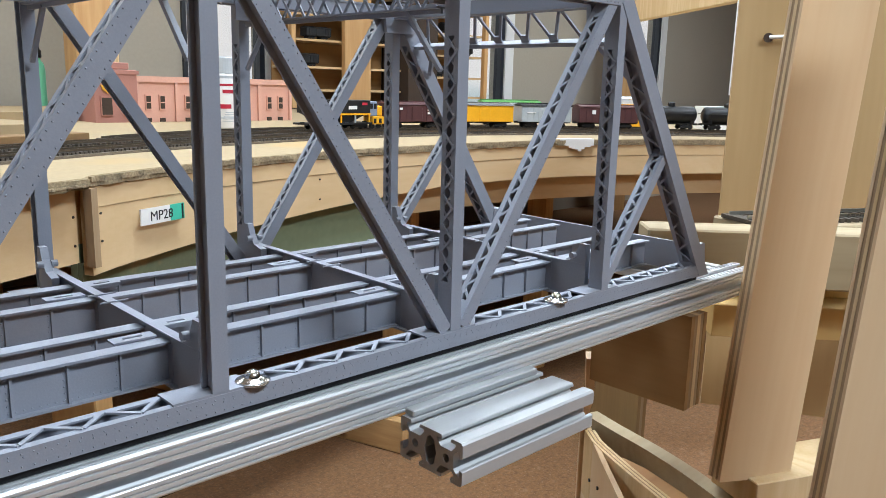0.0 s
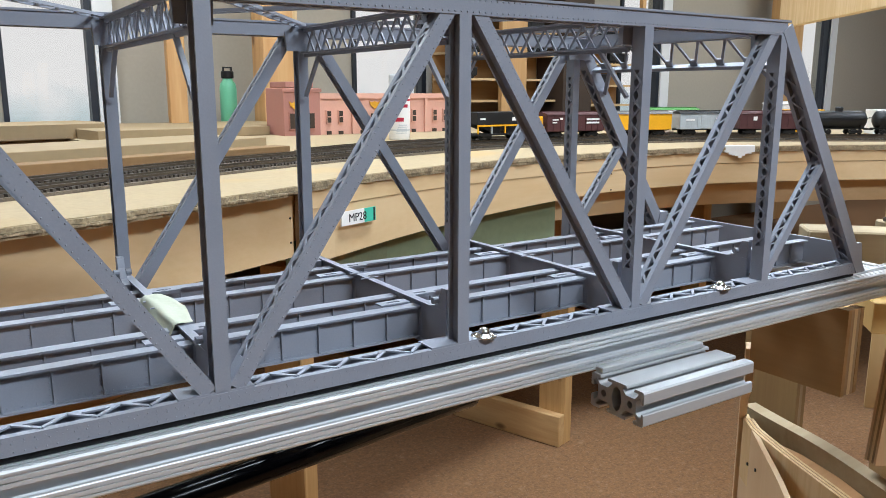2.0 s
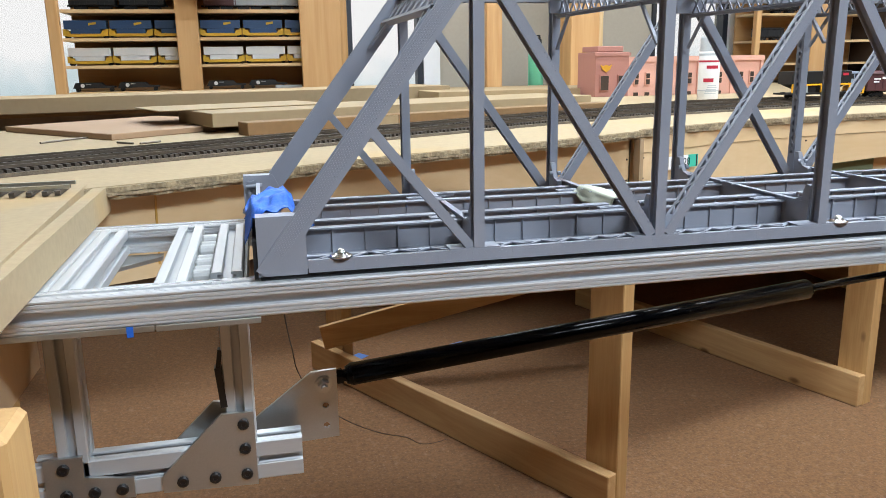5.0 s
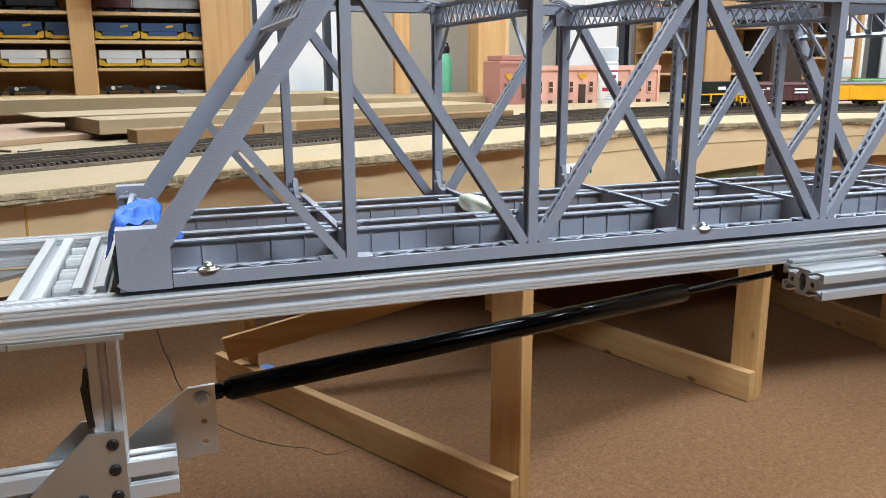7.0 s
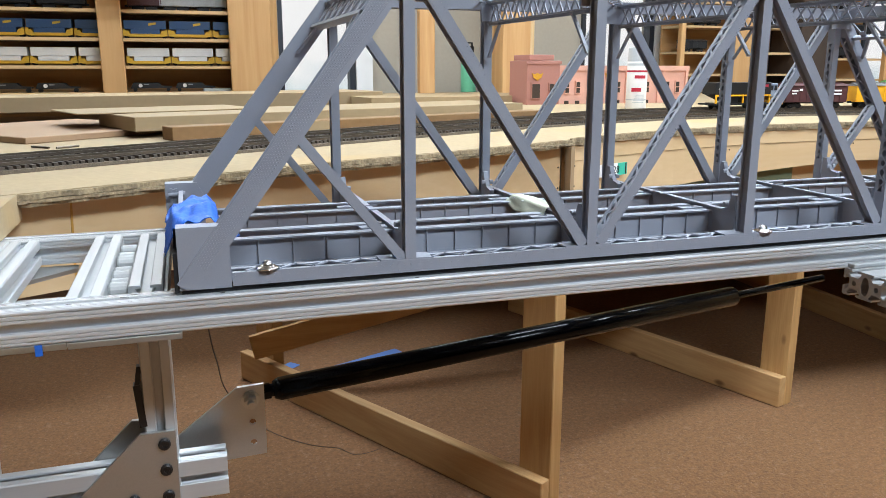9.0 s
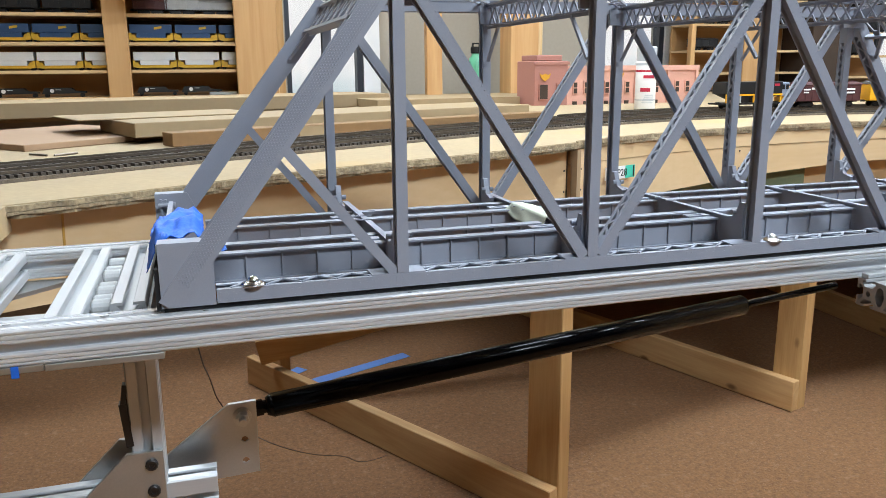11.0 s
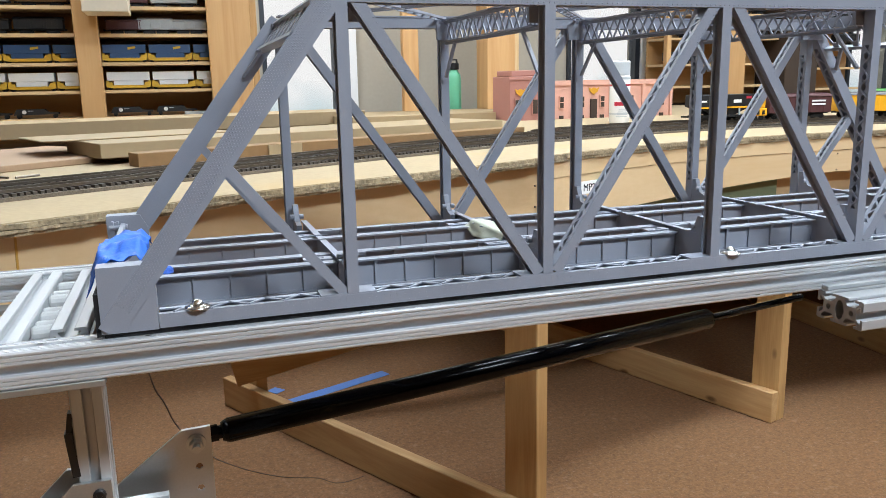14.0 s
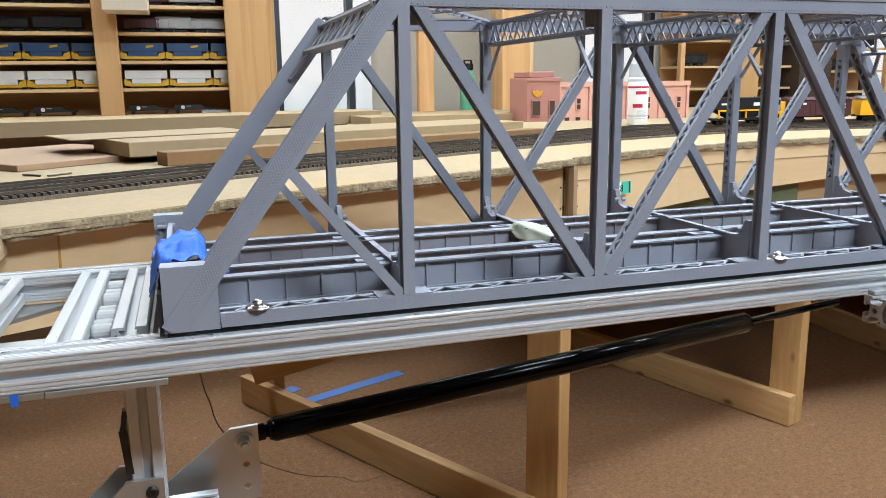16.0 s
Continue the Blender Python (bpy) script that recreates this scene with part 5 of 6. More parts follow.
for x, w_ in ((0.035, 0.030), (0.098, 0.018)):
    w = part("window", box(bmesh.new(), (x - w_ / 2 - 0.003, -0.006, 0.028), (x + w_ / 2 + 0.003, -0.0002, 0.086)), PINK_DARK, bl)
    part("pane", box(bmesh.new(), (x - w_ / 2, -0.0075, 0.032), (x + w_ / 2, -0.0062, 0.082)), SHADE, w, "dark glass")
part("door", box(bmesh.new(), (0.335, 0.0125, 0.0), (0.362, 0.0195, 0.078)), SHADE, bl, "dark doorway")
for x, y in ((0.040, -0.003), (0.348, 0.0165)):
    part("emblem", prism(bmesh.new(), [(x - 0.022, 0.122), (x - 0.012, 0.116), (x, 0.121), (x + 0.012, 0.116), (x + 0.022, 0.122), (x + 0.016, 0.106), (x, 0.094), (x - 0.016, 0.106)], y - 0.003, y, "y"), GOLD, bl, "gold winged emblem")

# ---- spray can ----
can = thing("spray_can", (1.108, 2.045, TOP), "white and red spray paint can with a grey cap", "spray can")
part("body", lathe(bmesh.new(), [(0, 0), (0.031, 0), (0.033, 0.003), (0.033, 0.146), (0.031, 0.152), (0, 0.152)], n=28), WHITE, can, "", True)
part("cap", lathe(bmesh.new(), [(0.0315, 0.1525), (0.0320, 0.154), (0.0315, 0.194), (0.029, 0.198), (0, 0.198)], n=28), CAN_GREY, can, "light grey cap")
for z0, z1, m_ in ((0.139, 0.146, CAN_GREY), (0.118, 0.124, RED), (0.028, 0.032, CAN_GREY)):
    part("label_band", lathe(bmesh.new(), [(0.0333, z0), (0.0335, z0 + 0.0005), (0.0335, z1), (0.0333, z1)], n=28), m_, can)


def arc_mark(r, a0, a1, z0, z1, mat, parent):
    """A printed patch on the round side of a can."""
    bm = bmesh.new()
    n = 6
    rows = []
    for k in range(n + 1):
        a = math.radians(a0 + (a1 - a0) * k / n)
        rows.append([bm.verts.new((q * math.cos(a), q * math.sin(a), z)) for q, z in ((r, z0), (r + 0.0004, z0), (r + 0.0004, z1), (r, z1))])
    for p_, q_ in zip(rows, rows[1:]):
        for i in range(4):
            bm.faces.new((p_[i], p_[(i + 1) % 4], q_[(i + 1) % 4], q_[i]))
    bm.faces.new(rows[0])
    bm.faces.new(rows[-1][::-1])
    return part("printed_mark", bm, mat, parent)


arc_mark(0.0331, -135, -70, 0.098, 0.108, RED, can)
arc_mark(0.0331, -150, -95, 0.056, 0.068, RED, can)
for k in range(5):
    arc_mark(0.0331, -140 + 4 * k, -75 + 3 * (k % 2), 0.020 + 0.006 * k, 0.0225 + 0.006 * k, CAN_GREY, can)
# ---- bottle ----
bt = thing("water_bottle", (1.045, 3.50, TOP - 0.008), "mint green water bottle with a dark lid", "bottle")
part("body", lathe(bmesh.new(), [(0, 0), (0.036, 0), (0.038, 0.004), (0.038, 0.165), (0.034, 0.188), (0.024, 0.202), (0.022, 0.212), (0, 0.212)], n=28), MINT, bt, "", True)
part("lid", lathe(bmesh.new(), [(0, 0.2125), (0.027, 0.2125), (0.028, 0.216), (0.028, 0.240), (0.025, 0.244), (0, 0.244)], n=24), CAR_BLACK, bt, "dark screw lid")
part("carry_loop", prism(bmesh.new(), [(-0.022, 0.244), (-0.020, 0.262), (0.020, 0.262), (0.022, 0.244), (0.015, 0.244), (0.014, 0.256), (-0.014, 0.256), (-0.015, 0.244)], -0.006, 0.006, "y"), CAR_BLACK, bt, "dark carrying loop")


# ---- display shelves with rolling stock ----
def shelf_unit(x0, x1, y0, y1, zs, label, uprights, back=SHADE):
    t = thing("display_shelf", (0, 0, 0), label, "shelf unit", "display shelves")
    for z in zs:
        part("shelf_board", box(bmesh.new(), (x0, y0 + 0.005, z - 0.012), (x1, y1, z)), PLY_X, t)
    part("back_panel", box(bmesh.new(), (x0, y1 + 0.001, TOP + 0.002), (x1, y1 + 0.012, zs[-1] + 0.1)), wood("shelf_back", "#b58a55", "#9a7040", axis=0, scale=5), t)
    for a, b in uprights:
        part("upright", box(bmesh.new(), (a, y0 - 0.03, TOP + 0.001), (b, y0 + 0.004, 2.3), 0.003), COLUMN, t)
    return t


SZ = [0.868, 0.967, 1.068, 1.172, 1.270, 1.365]
shelf_unit(-1.005, 0.030, 3.0, 3.20, SZ, "pine display shelves full of model train cars", [(-0.595, -0.513), (-0.128, 0.032), (-1.045, -1.005)])
solo("trim_board", box(bmesh.new(), (0.0335, 3.0, TOP + 0.001), (0.060, 3.21, 2.3), 0.002), PINE, "narrow pine board beside the shelf post", "board")
shelf_unit(2.30, 3.05, 3.55, 3.74, [0.93, 1.05, 1.19, 1.32, 1.45], "pine display shelves with a few dark models", [(2.62, 2.80), (2.28, 2.31)])
shelf_unit(3.30, 3.74, 3.55, 3.74, [0.90, 1.02, 1.15, 1.28, 1.41], "pine display shelves beside a window", [(3.72, 3.75)])
bm = box(bmesh.new(), (3.06, 3.50, TOP + 0.001), (3.29, 3.75, 2.3), 0.003)
solo("cabinet_side", bm, SHADE, "dark brown tall cabinet between display shelves", "cabinet")


def well_car(at, load, label, length=0.160, emblem=False):
    t = thing("well_car", at, label, "train car", "shelf stock")
    half = length / 2
    side = [(-half, 0.010), (-half, 0.034), (-half + 0.010, 0.034), (-half + 0.010, 0.028), (-half + 0.020, 0.028), (-half + 0.026, 0.017)]
    bm = prism(bmesh.new(), side + [(-x, z) for x, z in side[::-1]] + [(half - 0.02, 0.006), (-half + 0.02, 0.006)], -0.028, 0.028, "y")
    part("well", bm, SHELF_YELLOW, t, "ochre yellow car frame")
    box_ = part("container", box(bmesh.new(), (-half + 0.004, -0.0255, 0.0345), (half - 0.004, 0.0255, 0.066), 0.001), load, t)
    part("container_base", box(bmesh.new(), (-half + 0.0275, -0.0255, 0.0172), (half - 0.0275, 0.0255, 0.0343)), load, t)
    if emblem:
        part("emblem", prism(bmesh.new(), [(0.012, 0.056), (0.040, 0.060), (0.040, 0.052), (0.012, 0.047)], -0.0263, -0.0256, "y"), SHELF_YELLOW, box_, "gold printed mark")
    for s in (-1, 1):
        wheel_set(t, s * (half - 0.012), z=-0.0005)
    return t


def low_car(at, label, length=0.15):
    t = thing("low_car", at, label, "train car", "shelf stock")
    half = length / 2
    part("body", prism(bmesh.new(), [(-half, 0.016), (-half + 0.01, 0.034), (half * 0.35, 0.034), (half * 0.5, 0.022), (half, 0.020), (half, 0.014), (-half, 0.012)], -0.024, 0.024, "y"), CAR_BLACK, t)
    part("emblem", rod(bmesh.new(), (-half + 0.035, -0.0252, 0.0235), (-half + 0.035, -0.0242, 0.0235), 0.0075, 16), WHITE, t, "white round emblem")
    part("marking", box(bmesh.new(), (-half + 0.047, -0.0250, 0.026), (-half + 0.066, -0.0242, 0.029)), CAR_GREY, t, "grey lettering bar")
    for s in (-1, 1):
        wheel_set(t, s * (half - 0.014), r=0.007)
    return t


for x in (-0.925, -0.762, -0.678, -0.4290, -0.2655, -0.1780):
    if x in (-0.678, -0.1780):
        continue
    well_car((x, 3.07, SZ[1] + 0.0005), CAR_WHITE, "yellow model well car with a white container")
    well_car((x - 0.005, 3.07, SZ[2] + 0.0005), CAR_BLUE, "yellow model well car with a blue container", emblem=True)
    low_car((x + 0.002, 3.07, SZ[0] + 0.0005), "low black model car with a white round emblem")
for z, load, nm in ((SZ[1], CAR_WHITE, "white"), (SZ[2], CAR_BLUE, "blue")):
    well_car((-0.1025 - (0.005 if nm == "blue" else 0), 3.07, z + 0.0005), load, "yellow model well car with a " + nm + " container")
    well_car((-0.598 - (0.005 if nm == "blue" else 0), 3.07, z + 0.0005), load, "yellow model well car with a " + nm + " container")
solo("rail_bundle", box(bmesh.new(), (-0.235, 3.03, SZ[0] + 0.0005), (-0.13, 3.06, SZ[0] + 0.012), 0.001), CAR_GREY, "bundle of pale rails lying on the shelf", "rails")
for k, (x, m_) in enumerate(((-0.90, CAR_BLACK), (-0.72, CAR_BLACK), (-0.43, MAROON), (-0.315, CAR_GREY), (-0.19, CAR_GREY))):
    boxcar((x, 3.09, SZ[3] + 0.0005), 0, m_, "dark model car on a shelf" if m_ != CAR_GREY else "grey model car on a shelf", 0.125 if x > -0.5 else 0.165, h=0.030 + 0.006 * (k % 2))
for k, x in enumerate((-0.90, -0.70, -0.42, -0.24)):
    boxcar((x, 3.09, SZ[4] + 0.0005), 0, (CAR_GREY, CARDBOARD, MAROON)[k % 3], "model car on an upper shelf", 0.17, h=0.04)
bx = solo("cardboard_box", box(bmesh.new(), (-0.545, 2.80, 1.232), (-0.395, 2.9697, 1.45), 0.002), PALE_CARD, "pale cardboard box fixed to the shelf post", "box")
for x, z in ((2.42, 1.05), (2.50, 1.19), (2.92, 1.19), (2.90, 1.32), (3.45, 1.02), (3.6, 1.15), (3.5, 1.28)):
    boxcar((x, 3.62, z + 0.0005), 0, CAR_BLACK, "dark model car on a far shelf", 0.16, h=0.04)

# ---- benchwork legs under the table ----
for k, (fx, fy, dx, dy) in enumerate(((0.385, 1.135, -0.477, 0.879), (1.292, 1.452, -0.328, 0.944), (2.05, 1.63, 0.05, 0.999))):
    DA = math.degrees(math.atan2(dy, dx))
    fr = thing("bench_frame", (fx, fy, 0), "pine lumber trestle legs carrying the table", "trestle", "table trestles", turn=DA)
    L = 1.12
    part("front_leg", box(bmesh.new(), (0, -0.0385, 0.0), (0.085, -0.0005, TOP - 0.15), 0.002), PINE, fr)
    part("back_leg", box(bmesh.new(), (L - 0.09, -0.0385, 0.0), (L, -0.0005, TOP - 0.023), 0.002), PINE, fr)
    part("brace", box(bmesh.new(), (0.0, 0.0005, 0.002), (L + 0.05, 0.030, 0.092), 0.002), PINE_X, fr)
    part("joist", box(bmesh.new(), (0.0, 0.0005, TOP - 0.112), (L, 0.038, TOP - 0.0225), 0.002), PINE_X, fr)
bm = bmesh.new()
bar(bm, (-0.17, 2.02, 0.145), (0.66, 2.00, 0.315), 0.018, 0.075, (0, 1, 0))
solo("diagonal_brace", bm, PINE_X, "pale pine board nailed as a diagonal brace", "brace board")
for k, (a, b) in enumerate((((0.0, 2.10, 0.0008), (0.34, 2.24, 0.0008)), ((-0.05, 2.20, 0.0008), (-0.02, 2.225, 0.0008)))):
    solo("tape_strip", bar(bmesh.new(), a, b, 0.045, 0.0012, (0.38, -0.92, 0)), FLOOR_TAPE, "strip of blue masking tape on the carpet", "tape", "floor tape")
# loose wire hanging from the rail to the floor
cu = bpy.data.curves.new("wire", "CURVE")
cu.dimensions, cu.bevel_depth, cu.bevel_resolution = "3D", 0.0007, 2
sp = cu.splines.new("BEZIER")
wp = [(-0.312, 0.43, 0.772), (-0.307, 0.45, 0.722), (-0.301, 0.52, 0.67), (-0.293, 0.60, 0.609), (-0.267, 0.70, 0.529), (-0.24, 0.80, 0.461), (-0.161, 1.0, 0.328), (-0.061, 1.25, 0.18), (0.10, 1.55, 0.002), (0.22, 1.62, 0.002)]
sp.bezier_points.add(len(wp) - 1)
for q, c in zip(sp.bezier_points, wp):
    q.co, q.handle_left_type, q.handle_right_type = c, "AUTO", "AUTO"
cu.materials.append(material("brown_wire", "#4a3328", 0.6))
tagged(new("wire", cu), "thin dark loose wire hanging below the rail", "wire")


# ---- tape on the bridge ----
def crumple(name, lo, hi, mat, label, seed, squash=1.0, n=14):
    """A creased sheet folded over what lies below it."""
    rng = random.Random(seed)
    bm = bmesh.new()
    vs = []
    for i in range(n + 1):
        row = []
        for j in range(n + 1):
            u, v = i / n, j / n
            x, y = lo[0] + (hi[0] - lo[0]) * u, lo[1] + (hi[1] - lo[1]) * v
            e = 1 - (1 - abs(2 * u - 1) ** 4) * (1 - abs(2 * v - 1) ** 4)
            ridge = noise.noise(Vector((u * 4 + seed, v * 4, 0.3))) + 0.5 * abs(noise.noise(Vector((u * 9, v * 9 + seed, 0.7))))
            z = hi[2] - (hi[2] - lo[2]) * e + ridge * 0.006 * squash
            row.append(bm.verts.new((x + rng.uniform(-1, 1) * 0.0005, y + rng.uniform(-1, 1) * 0.0005, z)))
        vs.append(row)
    for i in range(n):
        for j in range(n):
            bm.faces.new((vs[i][j], vs[i + 1][j], vs[i + 1][j + 1], vs[i][j + 1]))
    ob = solo(name, bm, mat, label, "tape")
    so = ob.modifiers.new("thickness", "SOLIDIFY")
    so.thickness = 0.0006
    return ob


def draped_tape(n=20, m=30, seed=4.0):
    """Wide tape pressed over the bridge end: creased on top, hanging down outside the end wall."""
    bm = bmesh.new()
    rng = random.Random(4)
    vs = []
    for i in range(n + 1):
        row = []
        for j in range(m + 1):
            u, v = i / n, j / m
            x = NX[0] - 0.0225 + 0.0430 * u
            y = 0.3400 + 0.118 * v
            fold = 1 - abs(noise.noise(Vector((u * 2.1 + seed, v * 3.2, 0.2)))) * 2
            crease = 1 - abs(noise.noise(Vector((u * 5.0, v * 7.0 + seed, 1.7)))) * 2
            z = 0.8400 + 0.0090 * u + 0.0045 * math.sin(math.pi * v) + 0.0050 * fold + 0.0024 * crease
            if u < 0.2:
                g = (0.2 - u) / 0.2
                z -= (0.008 + 0.011 * (1 - v) ** 1.3) * g ** 0.8
                x += 0.0016 * g + 0.0012 * crease
            if u > 0.85:
                z -= 0.010 * (u - 0.85) / 0.15
            if v > 0.85:
                z -= 0.014 * (v - 0.85) / 0.15 * (1 - 0.6 * u)
            row.append(bm.verts.new((x + rng.uniform(-1, 1) * 0.0004, y + 0.004 * noise.noise(Vector((u * 4, v * 4, 5.1))), z)))
        vs.append(row)
    for i in range(n):
        for j in range(m):
            q = (vs[i][j], vs[i + 1][j], vs[i + 1][j + 1], vs[i][j + 1])
            k = (i + j) % 2
            bm.faces.new((q[k], q[k + 1], q[k + 2]))
            bm.faces.new((q[k], q[k + 2], q[(k + 3) % 4]))
    ob = solo("masking_tape", bm, BLUE_TAPE, "crumpled bright blue masking tape over the bridge end", "tape", smooth=True)
    so = ob.modifiers.new("thickness", "SOLIDIFY")
    so.thickness = 0.0005


draped_tape()
def hanging_patch(x, y0, y1, n=14, m=18):
    """Paper tape laid over a floor beam, its long side hanging down the beam's face."""
    bm = bmesh.new()
    vs = []
    for i in range(n + 1):
        row = []
        for j in range(m + 1):
            u, v = i / n, j / m
            rag = 0.004 * noise.noise(Vector((u * 3, v * 4, 2.2)))
            fold = noise.noise(Vector((u * 3.3, v * 4.1, 7.7)))
            y = y0 + (y1 - y0) * v + rag
            if u < 0.42:
                g = u / 0.42
                px, pz = x + 0.0125 - 0.0175 * g - 0.006 * (1 - g) * abs(2 * v - 1), ZFB + 0.0032 + 0.0012 * fold
            else:
                g = (u - 0.42) / 0.58
                drop = 0.006 + 0.0125 * min(1.0, 2.4 * (1 - v)) * (0.75 + 0.25 * math.sin(9 * v))
                px, pz = x - 0.0050 - (0.0075 + 0.0025 * fold) * g, ZFB + 0.0032 + 0.0012 * fold * (1 - g) - drop * g
            row.append(bm.verts.new((px + rag * 0.3, y, pz)))
        vs.append(row)
    for i in range(n):
        for j in range(m):
            bm.faces.new((vs[i][j], vs[i][j + 1], vs[i + 1][j + 1], vs[i + 1][j]))
    ob = solo("tape_patch", bm, CREAM_TAPE, "torn cream masking tape patch on a floor beam", "tape", smooth=True)
    so = ob.modifiers.new("thickness", "SOLIDIFY")
    so.thickness = 0.0004


hanging_patch(NX[2] + 0.004, 0.402, 0.484)
crumple("tape_scrap", (-0.295, 0.388, 0.8262), (-0.279, 0.403, 0.8295), BLUE_TAPE, "small scrap of blue masking tape on a stringer", 5, 0.3, 6)
solo("tape_strip", box(bmesh.new(), (-0.4250, 0.3134, 0.7655), (-0.4203, 0.3143, 0.7735)), BLUE_TAPE, "scrap of blue masking tape on the rail", "tape")


# ---- plywood ----
def ply_board(name, size, m, label, category="board", plies=7, face=PLY, edge_axis="x", group=""):
    """A plywood board, its layers stacked along y: pale outer veneers, dark and light layers between."""
    w, th, h = size
    t = new(name)
    t.matrix_basis = m
    tagged(t, label, category, group)
    for k in range(plies):
        a, b = th * k / plies, th * (k + 1) / plies
        ins = 0.0 if k in (0, plies - 1) else (0.0004 if k % 2 else 0.0001)
        part("ply", box(bmesh.new(), (ins, a, ins), (w - ins, b, h - ins)), face if k in (0, plies - 1) else (PLY_DARK if k % 2 else PLY_LIGHT), t)
    return t


# uprights beside the far end of the bridge
ply_board("upright_board", (0.086, 0.0165, 0.62), pose(0.6690, 0.2980, 0.598, 0, 4.5, -24), "birch plywood upright board with layered edge", "upright", plies=5, group="plywood uprights")
ply_board("upright_board", (0.10, 0.0140, 1.14), pose(0.523, 0.1935, 0.0, 0, 4.5, -24), "birch plywood upright board with layered edge", "upright", plies=5, group="plywood uprights")
tb = ply_board("tall_board", (0.30, 0.018, 0.98), pose(1.2465, 0.6136, 0.42, 0, 0, -58), "tall plywood panel with a hole and rope", "panel", face=PANEL_PLY)
part("leg", box(bmesh.new(), (0.24, 0.0185, -0.42), (0.29, 0.06, 0.30), 0.002), PINE, tb)
part("base", box(bmesh.new(), (0.020, 0, 0), (0.22, 0.065, 0.03), 0.001), PLY_LIGHT).matrix_basis = pose(0.676, 0.280, 0.5675, 0, 0, -24)
tagged(bpy.data.objects["base"], "pale plywood foot below the uprights", "base board")
# rope through the panel
rp_ = rod(bmesh.new(), (1.266, 0.568, 1.053), (1.296, 0.513, 1.056), 0.0032, 12)
solo("rope", rp_, WHITE, "short white cord through a hole in plywood", "cord")
# cross beam under the rail end
ply_board("cross_beam", (0.108, 0.028, 0.092), pose(0.6695, 0.327, 0.669, 0, 0, 90), "plywood cross beam under the rail end", "beam", plies=5, face=wood("beam_face", "#a98353", "#8c6638", axis=0, scale=6))
bk = solo("approach_block", box(bmesh.new(), (0, 0, -0.062), (0.30, 0.050, 0), 0.002), BLOCK_PLY, "aged plywood block carrying the approach track", "block")
bk.matrix_basis = pose(0.719, 0.427, 0.821, 0, 0, -46)
hp = rod(bmesh.new(), (1.2645, 0.5685, 1.0525), (1.2665, 0.5698, 1.0525), 0.0075, 16)
solo("hole", hp, SHADE, "dark drilled hole in the plywood panel", "hole")
for nm, lo, hi, lab_ in (("plywood_block", (0.03, 0, 0.690), (0.40, 0.10, 0.728), "plywood box panel below the approach track"),
                         ("plywood_block", (0.03, 0.045, 0.7285), (0.40, 0.10, 0.758), "pale plywood riser under the approach shelf")):
    o = solo(nm, box(bmesh.new(), lo, hi, 0.001), YELLOW_PLY, lab_, "panel")
    o.matrix_basis = pose(0.795, 0.415, 0, 0, 0, -46)
A1 = smooth_line([(0.858, 0.396), (1.08, 0.280), (1.30, 0.166)], 0.0094)
track(A1, 0, len(A1), ballast=False, z=0.8150, steel=ZINC)
bk3 = solo("approach_shelf", box(bmesh.new(), (0, 0, -0.06), (0.50, 0.09, 0), 0.002), BLOCK_PLY, "aged plywood shelf carrying the approach track", "shelf")
bk3.matrix_basis = pose(0.836, 0.357, 0.819, 0, 0, -27.5)
# curved strips and base below
FLOOR_PLY = wood("reddish_plywood", "#b98a56", "#9c6c3c", axis=0, scale=7, rough=0.6)
solo("lower_shelf", prism(bmesh.new(), [(0.785, 0.50), (0.785, 0.43), (0.765, 0.345), (0.755, 0.32), (0.668, 0.32), (0.682, 0.37), (0.704, 0.42), (0.748, 0.50)], 0.4700, 0.4800, "z"),
     FLOOR_PLY, "reddish plywood shelf below the uprights", "shelf")
rb = prism(bmesh.new(), [(0.7420, 0.4200), (0.7450, 0.4520), (0.7350, 0.4610), (0.7220, 0.4560), (0.7050, 0.4200), (0.6780, 0.3550), (0.6640, 0.3200), (0.7040, 0.3200), (0.7240, 0.3620)], 0.4804, 0.5400, "z")
solo("filler_block", rb, FLOOR_PLY, "rough reddish wooden block between two bent strips", "block")
for pts, z0, z1, plies, woods in (
        ([(0.776, 0.532), (0.762, 0.485), (0.746, 0.421), (0.727, 0.365), (0.707, 0.318), (0.683, 0.262)], 0.4804, 0.560, (0.020,), (BLOCK_PLY,)),
        ([(0.736, 0.502), (0.718, 0.479), (0.686, 0.414), (0.660, 0.353), (0.634, 0.29)], 0.4804, 0.560, (0.0032, 0.0014, 0.0032, 0.0014, 0.0032), (PLY_LIGHT, PLY_DARK)),
        ([(0.750, 0.512), (0.739, 0.500), (0.692, 0.450), (0.660, 0.415), (0.626, 0.378), (0.570, 0.322)], 0.0, 0.559, (0.0062,), (PLY,))):
    sg = thing("curved_strip", (0, 0, 0), "bent plywood strip standing below the uprights", "strip", "bent strips")
    at = 0.0
    for k, th in enumerate(plies):
        part("ply", strip(bmesh.new(), smooth_line(pts, 0.02), z0, z1 - 0.0004 * (k % 2), at, th - 0.0001), woods[k % 2], sg)
        at += th
ply_board("leg_board", (0.15, 0.012, 0.70), pose(0.818, 0.470, 0, 0, 0, 62), "plywood leg panel below the cross beam", "panel", plies=3, face=wood("lower_ply", "#a08052", "#84653d", axis=2, scale=6))
lb = bmesh.new()
way = [Vector(q) for q in ((0.7590, 0.5190, 0.0), (0.7570, 0.5185, 0.555), (0.7160, 0.4900, 0.600), (0.6620, 0.4480, 0.645), (0.6530, 0.4440, 0.690))]
for q0, q1 in zip(way, way[1:]):
    bar(lb, q0, q1, 0.009, 0.015, (0.65, -0.75, 0))
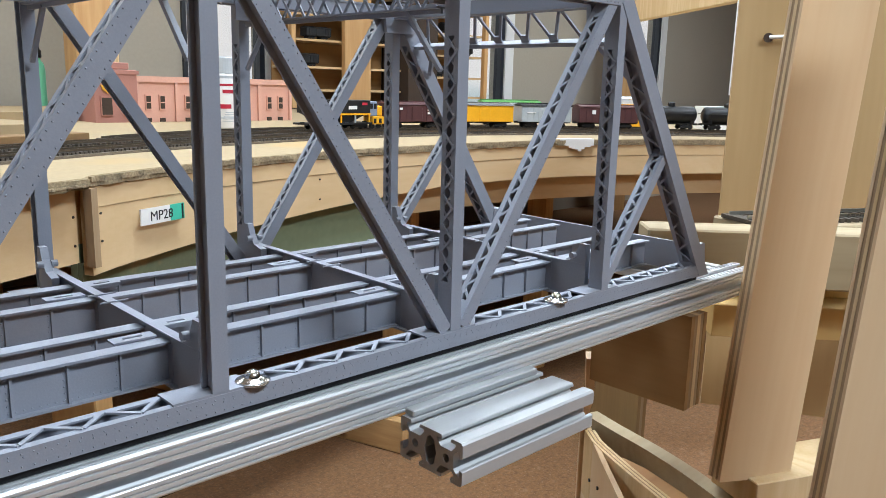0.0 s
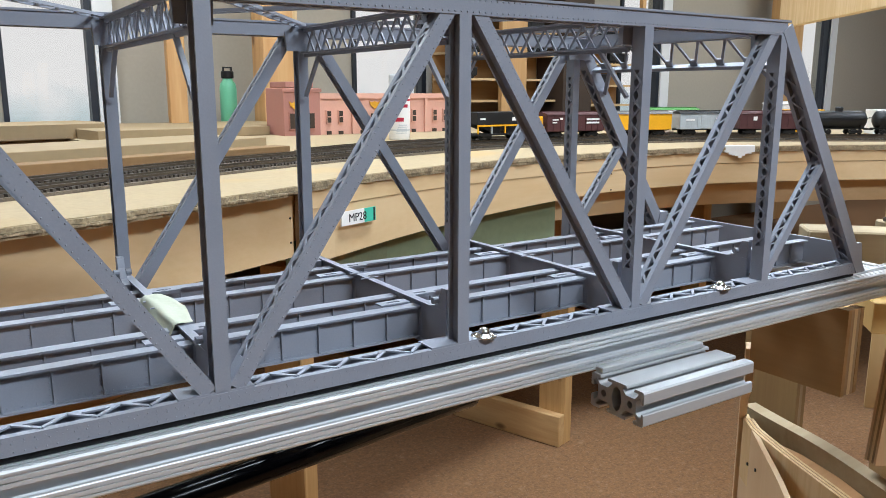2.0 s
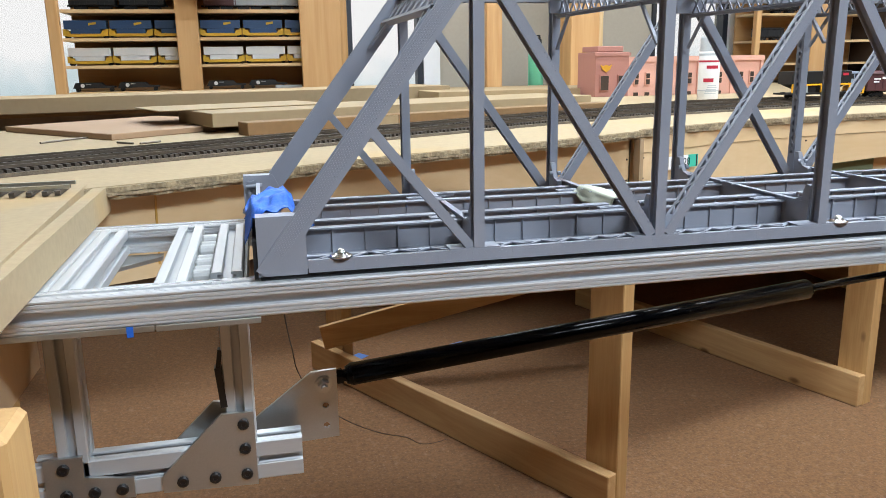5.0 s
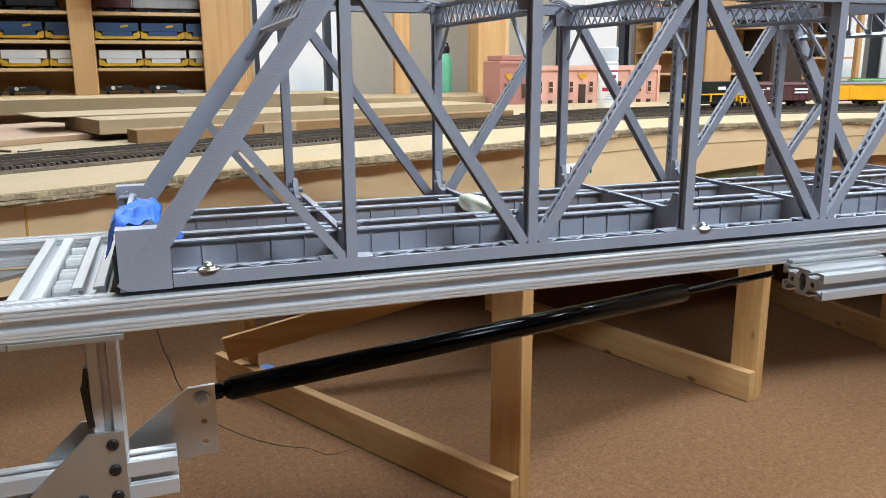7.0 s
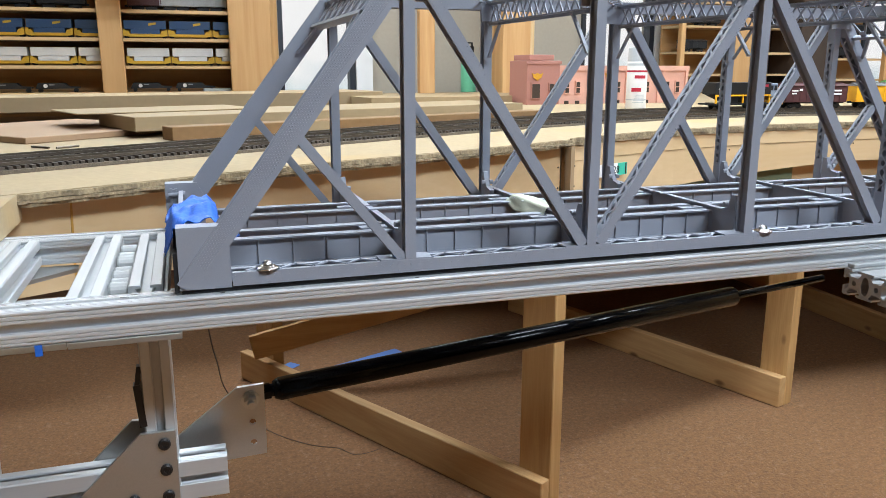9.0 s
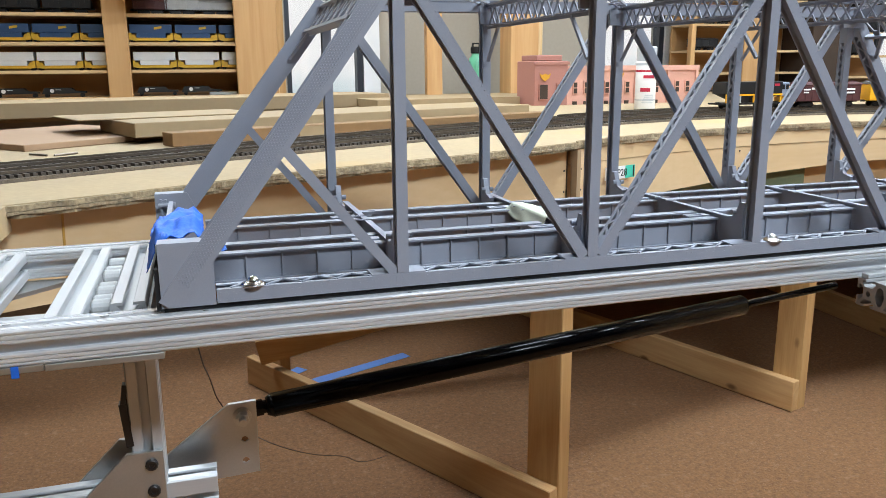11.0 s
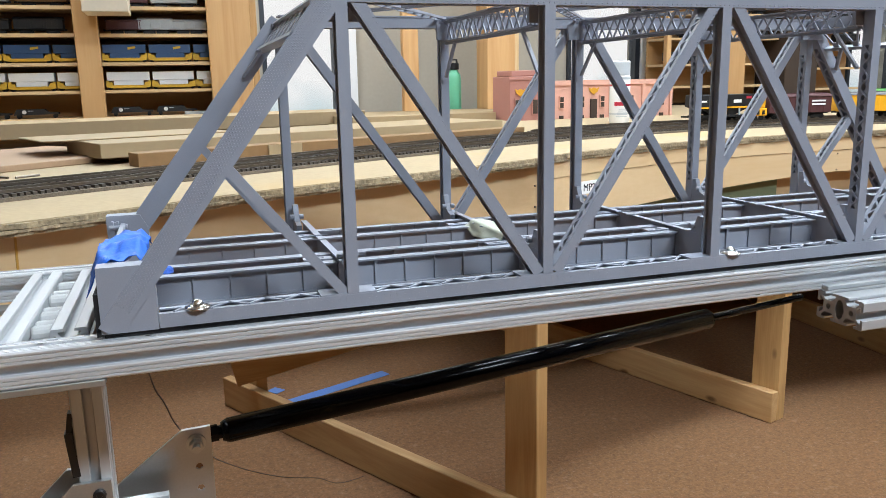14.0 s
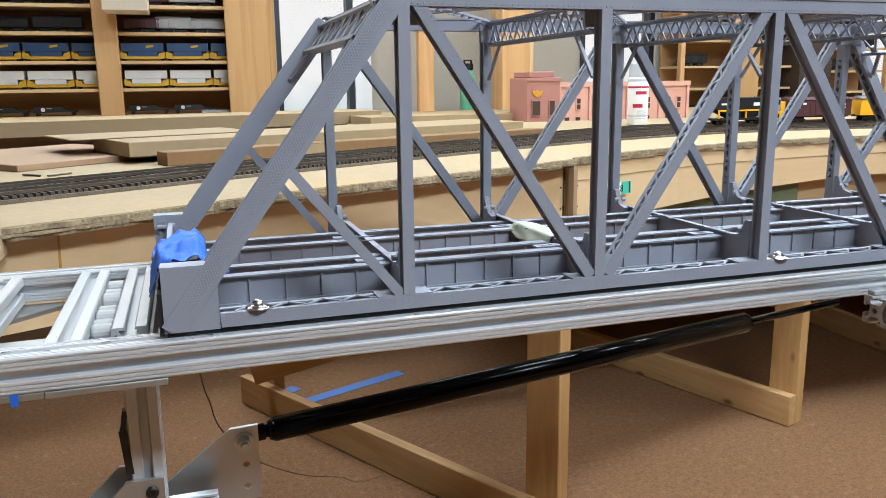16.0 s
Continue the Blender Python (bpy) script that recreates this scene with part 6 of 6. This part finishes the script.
solo("bent_lath", lb, PLY, "pale wooden lath standing at the end of a bent strip", "lath")
for q in ((0.683, 0.4425, 0.527), (0.712, 0.4735, 0.514)):
    solo("screw", rod(bmesh.new(), q, (q[0] - 0.0014, q[1] + 0.0013, q[2]), 0.002, 10), BOLT, "dark screw in the bent plywood strip", "screw", "strip screws")
solo("paper_banner", box(bmesh.new(), (1.515, 0.75, 0.96), (1.56, 0.753, 2.66)), WHITE, "white paper banner hanging from the ceiling", "banner")
# overhead plank
bm = bmesh.new()
bar(bm, (3.05, 2.07, 1.315), (2.2, 0.86, 1.315), 0.04, 0.13, (0.8, -0.6, 0))
solo("plank_post", box(bmesh.new(), (2.10, 0.84, 0.0), (2.19, 0.88, 1.38), 0.003), PINE, "pine post carrying the overhead plank", "post")
solo("overhead_plank", bm, PLY_LIGHT, "pale wooden plank fixed overhead", "plank")

# ---- side table at the bridge head ----
st = thing("side_table", (-0.512, 0.130, 0), "tan layout table meeting the bridge head", "table")
pts = [(0.022, 0.0), (0.0, 0.54), (-0.03, 0.60), (-1.2, 0.60), (-1.2, -0.6), (0.03, -0.6)]
part("top_sheet", prism(bmesh.new(), pts, 0.812, 0.832, "z"), SHEET, st)
part("edge_board", prism(bmesh.new(), [(0.024, -0.6), (0.034, -0.6), (0.022, 0.545), (0.008, 0.545)], 0.800, 0.8295, "z"), SHEET, st)
part("sub_top", prism(bmesh.new(), [(u - 0.004, v) for u, v in pts], 0.792, 0.8118, "z"), PLY_X, st)
part("side_board", box(bmesh.new(), (-0.03, -0.5, 0.70), (-0.012, 0.32, 0.7915)), PLY, st)
part("leg", box(bmesh.new(), (-0.10, 0.24, 0), (-0.0125 - 0.02, 0.32, 0.79), 0.002), PINE, st)
bm = box(bmesh.new(), (-0.60, 0.165, 0.40), (-0.468, 0.215, 0.762), 0.004)
solo("wood_block", bm, PINE, "pinkish sawn pine block beside the frame", "block")
A2 = smooth_line([(-1.3, 0.60), (-0.9, 0.608), (-0.515, 0.618)], 0.0094)
track(A2, 0, len(A2), every=2, ballast=False, z=0.8285, steel=ZINC)
p, a = on_track(T1, -0.80)
t = boxcar((p.x, p.y, TOP + 0.0136), a, CAR_BLACK, "black model car standing on the track", 0.16, h=0.05)
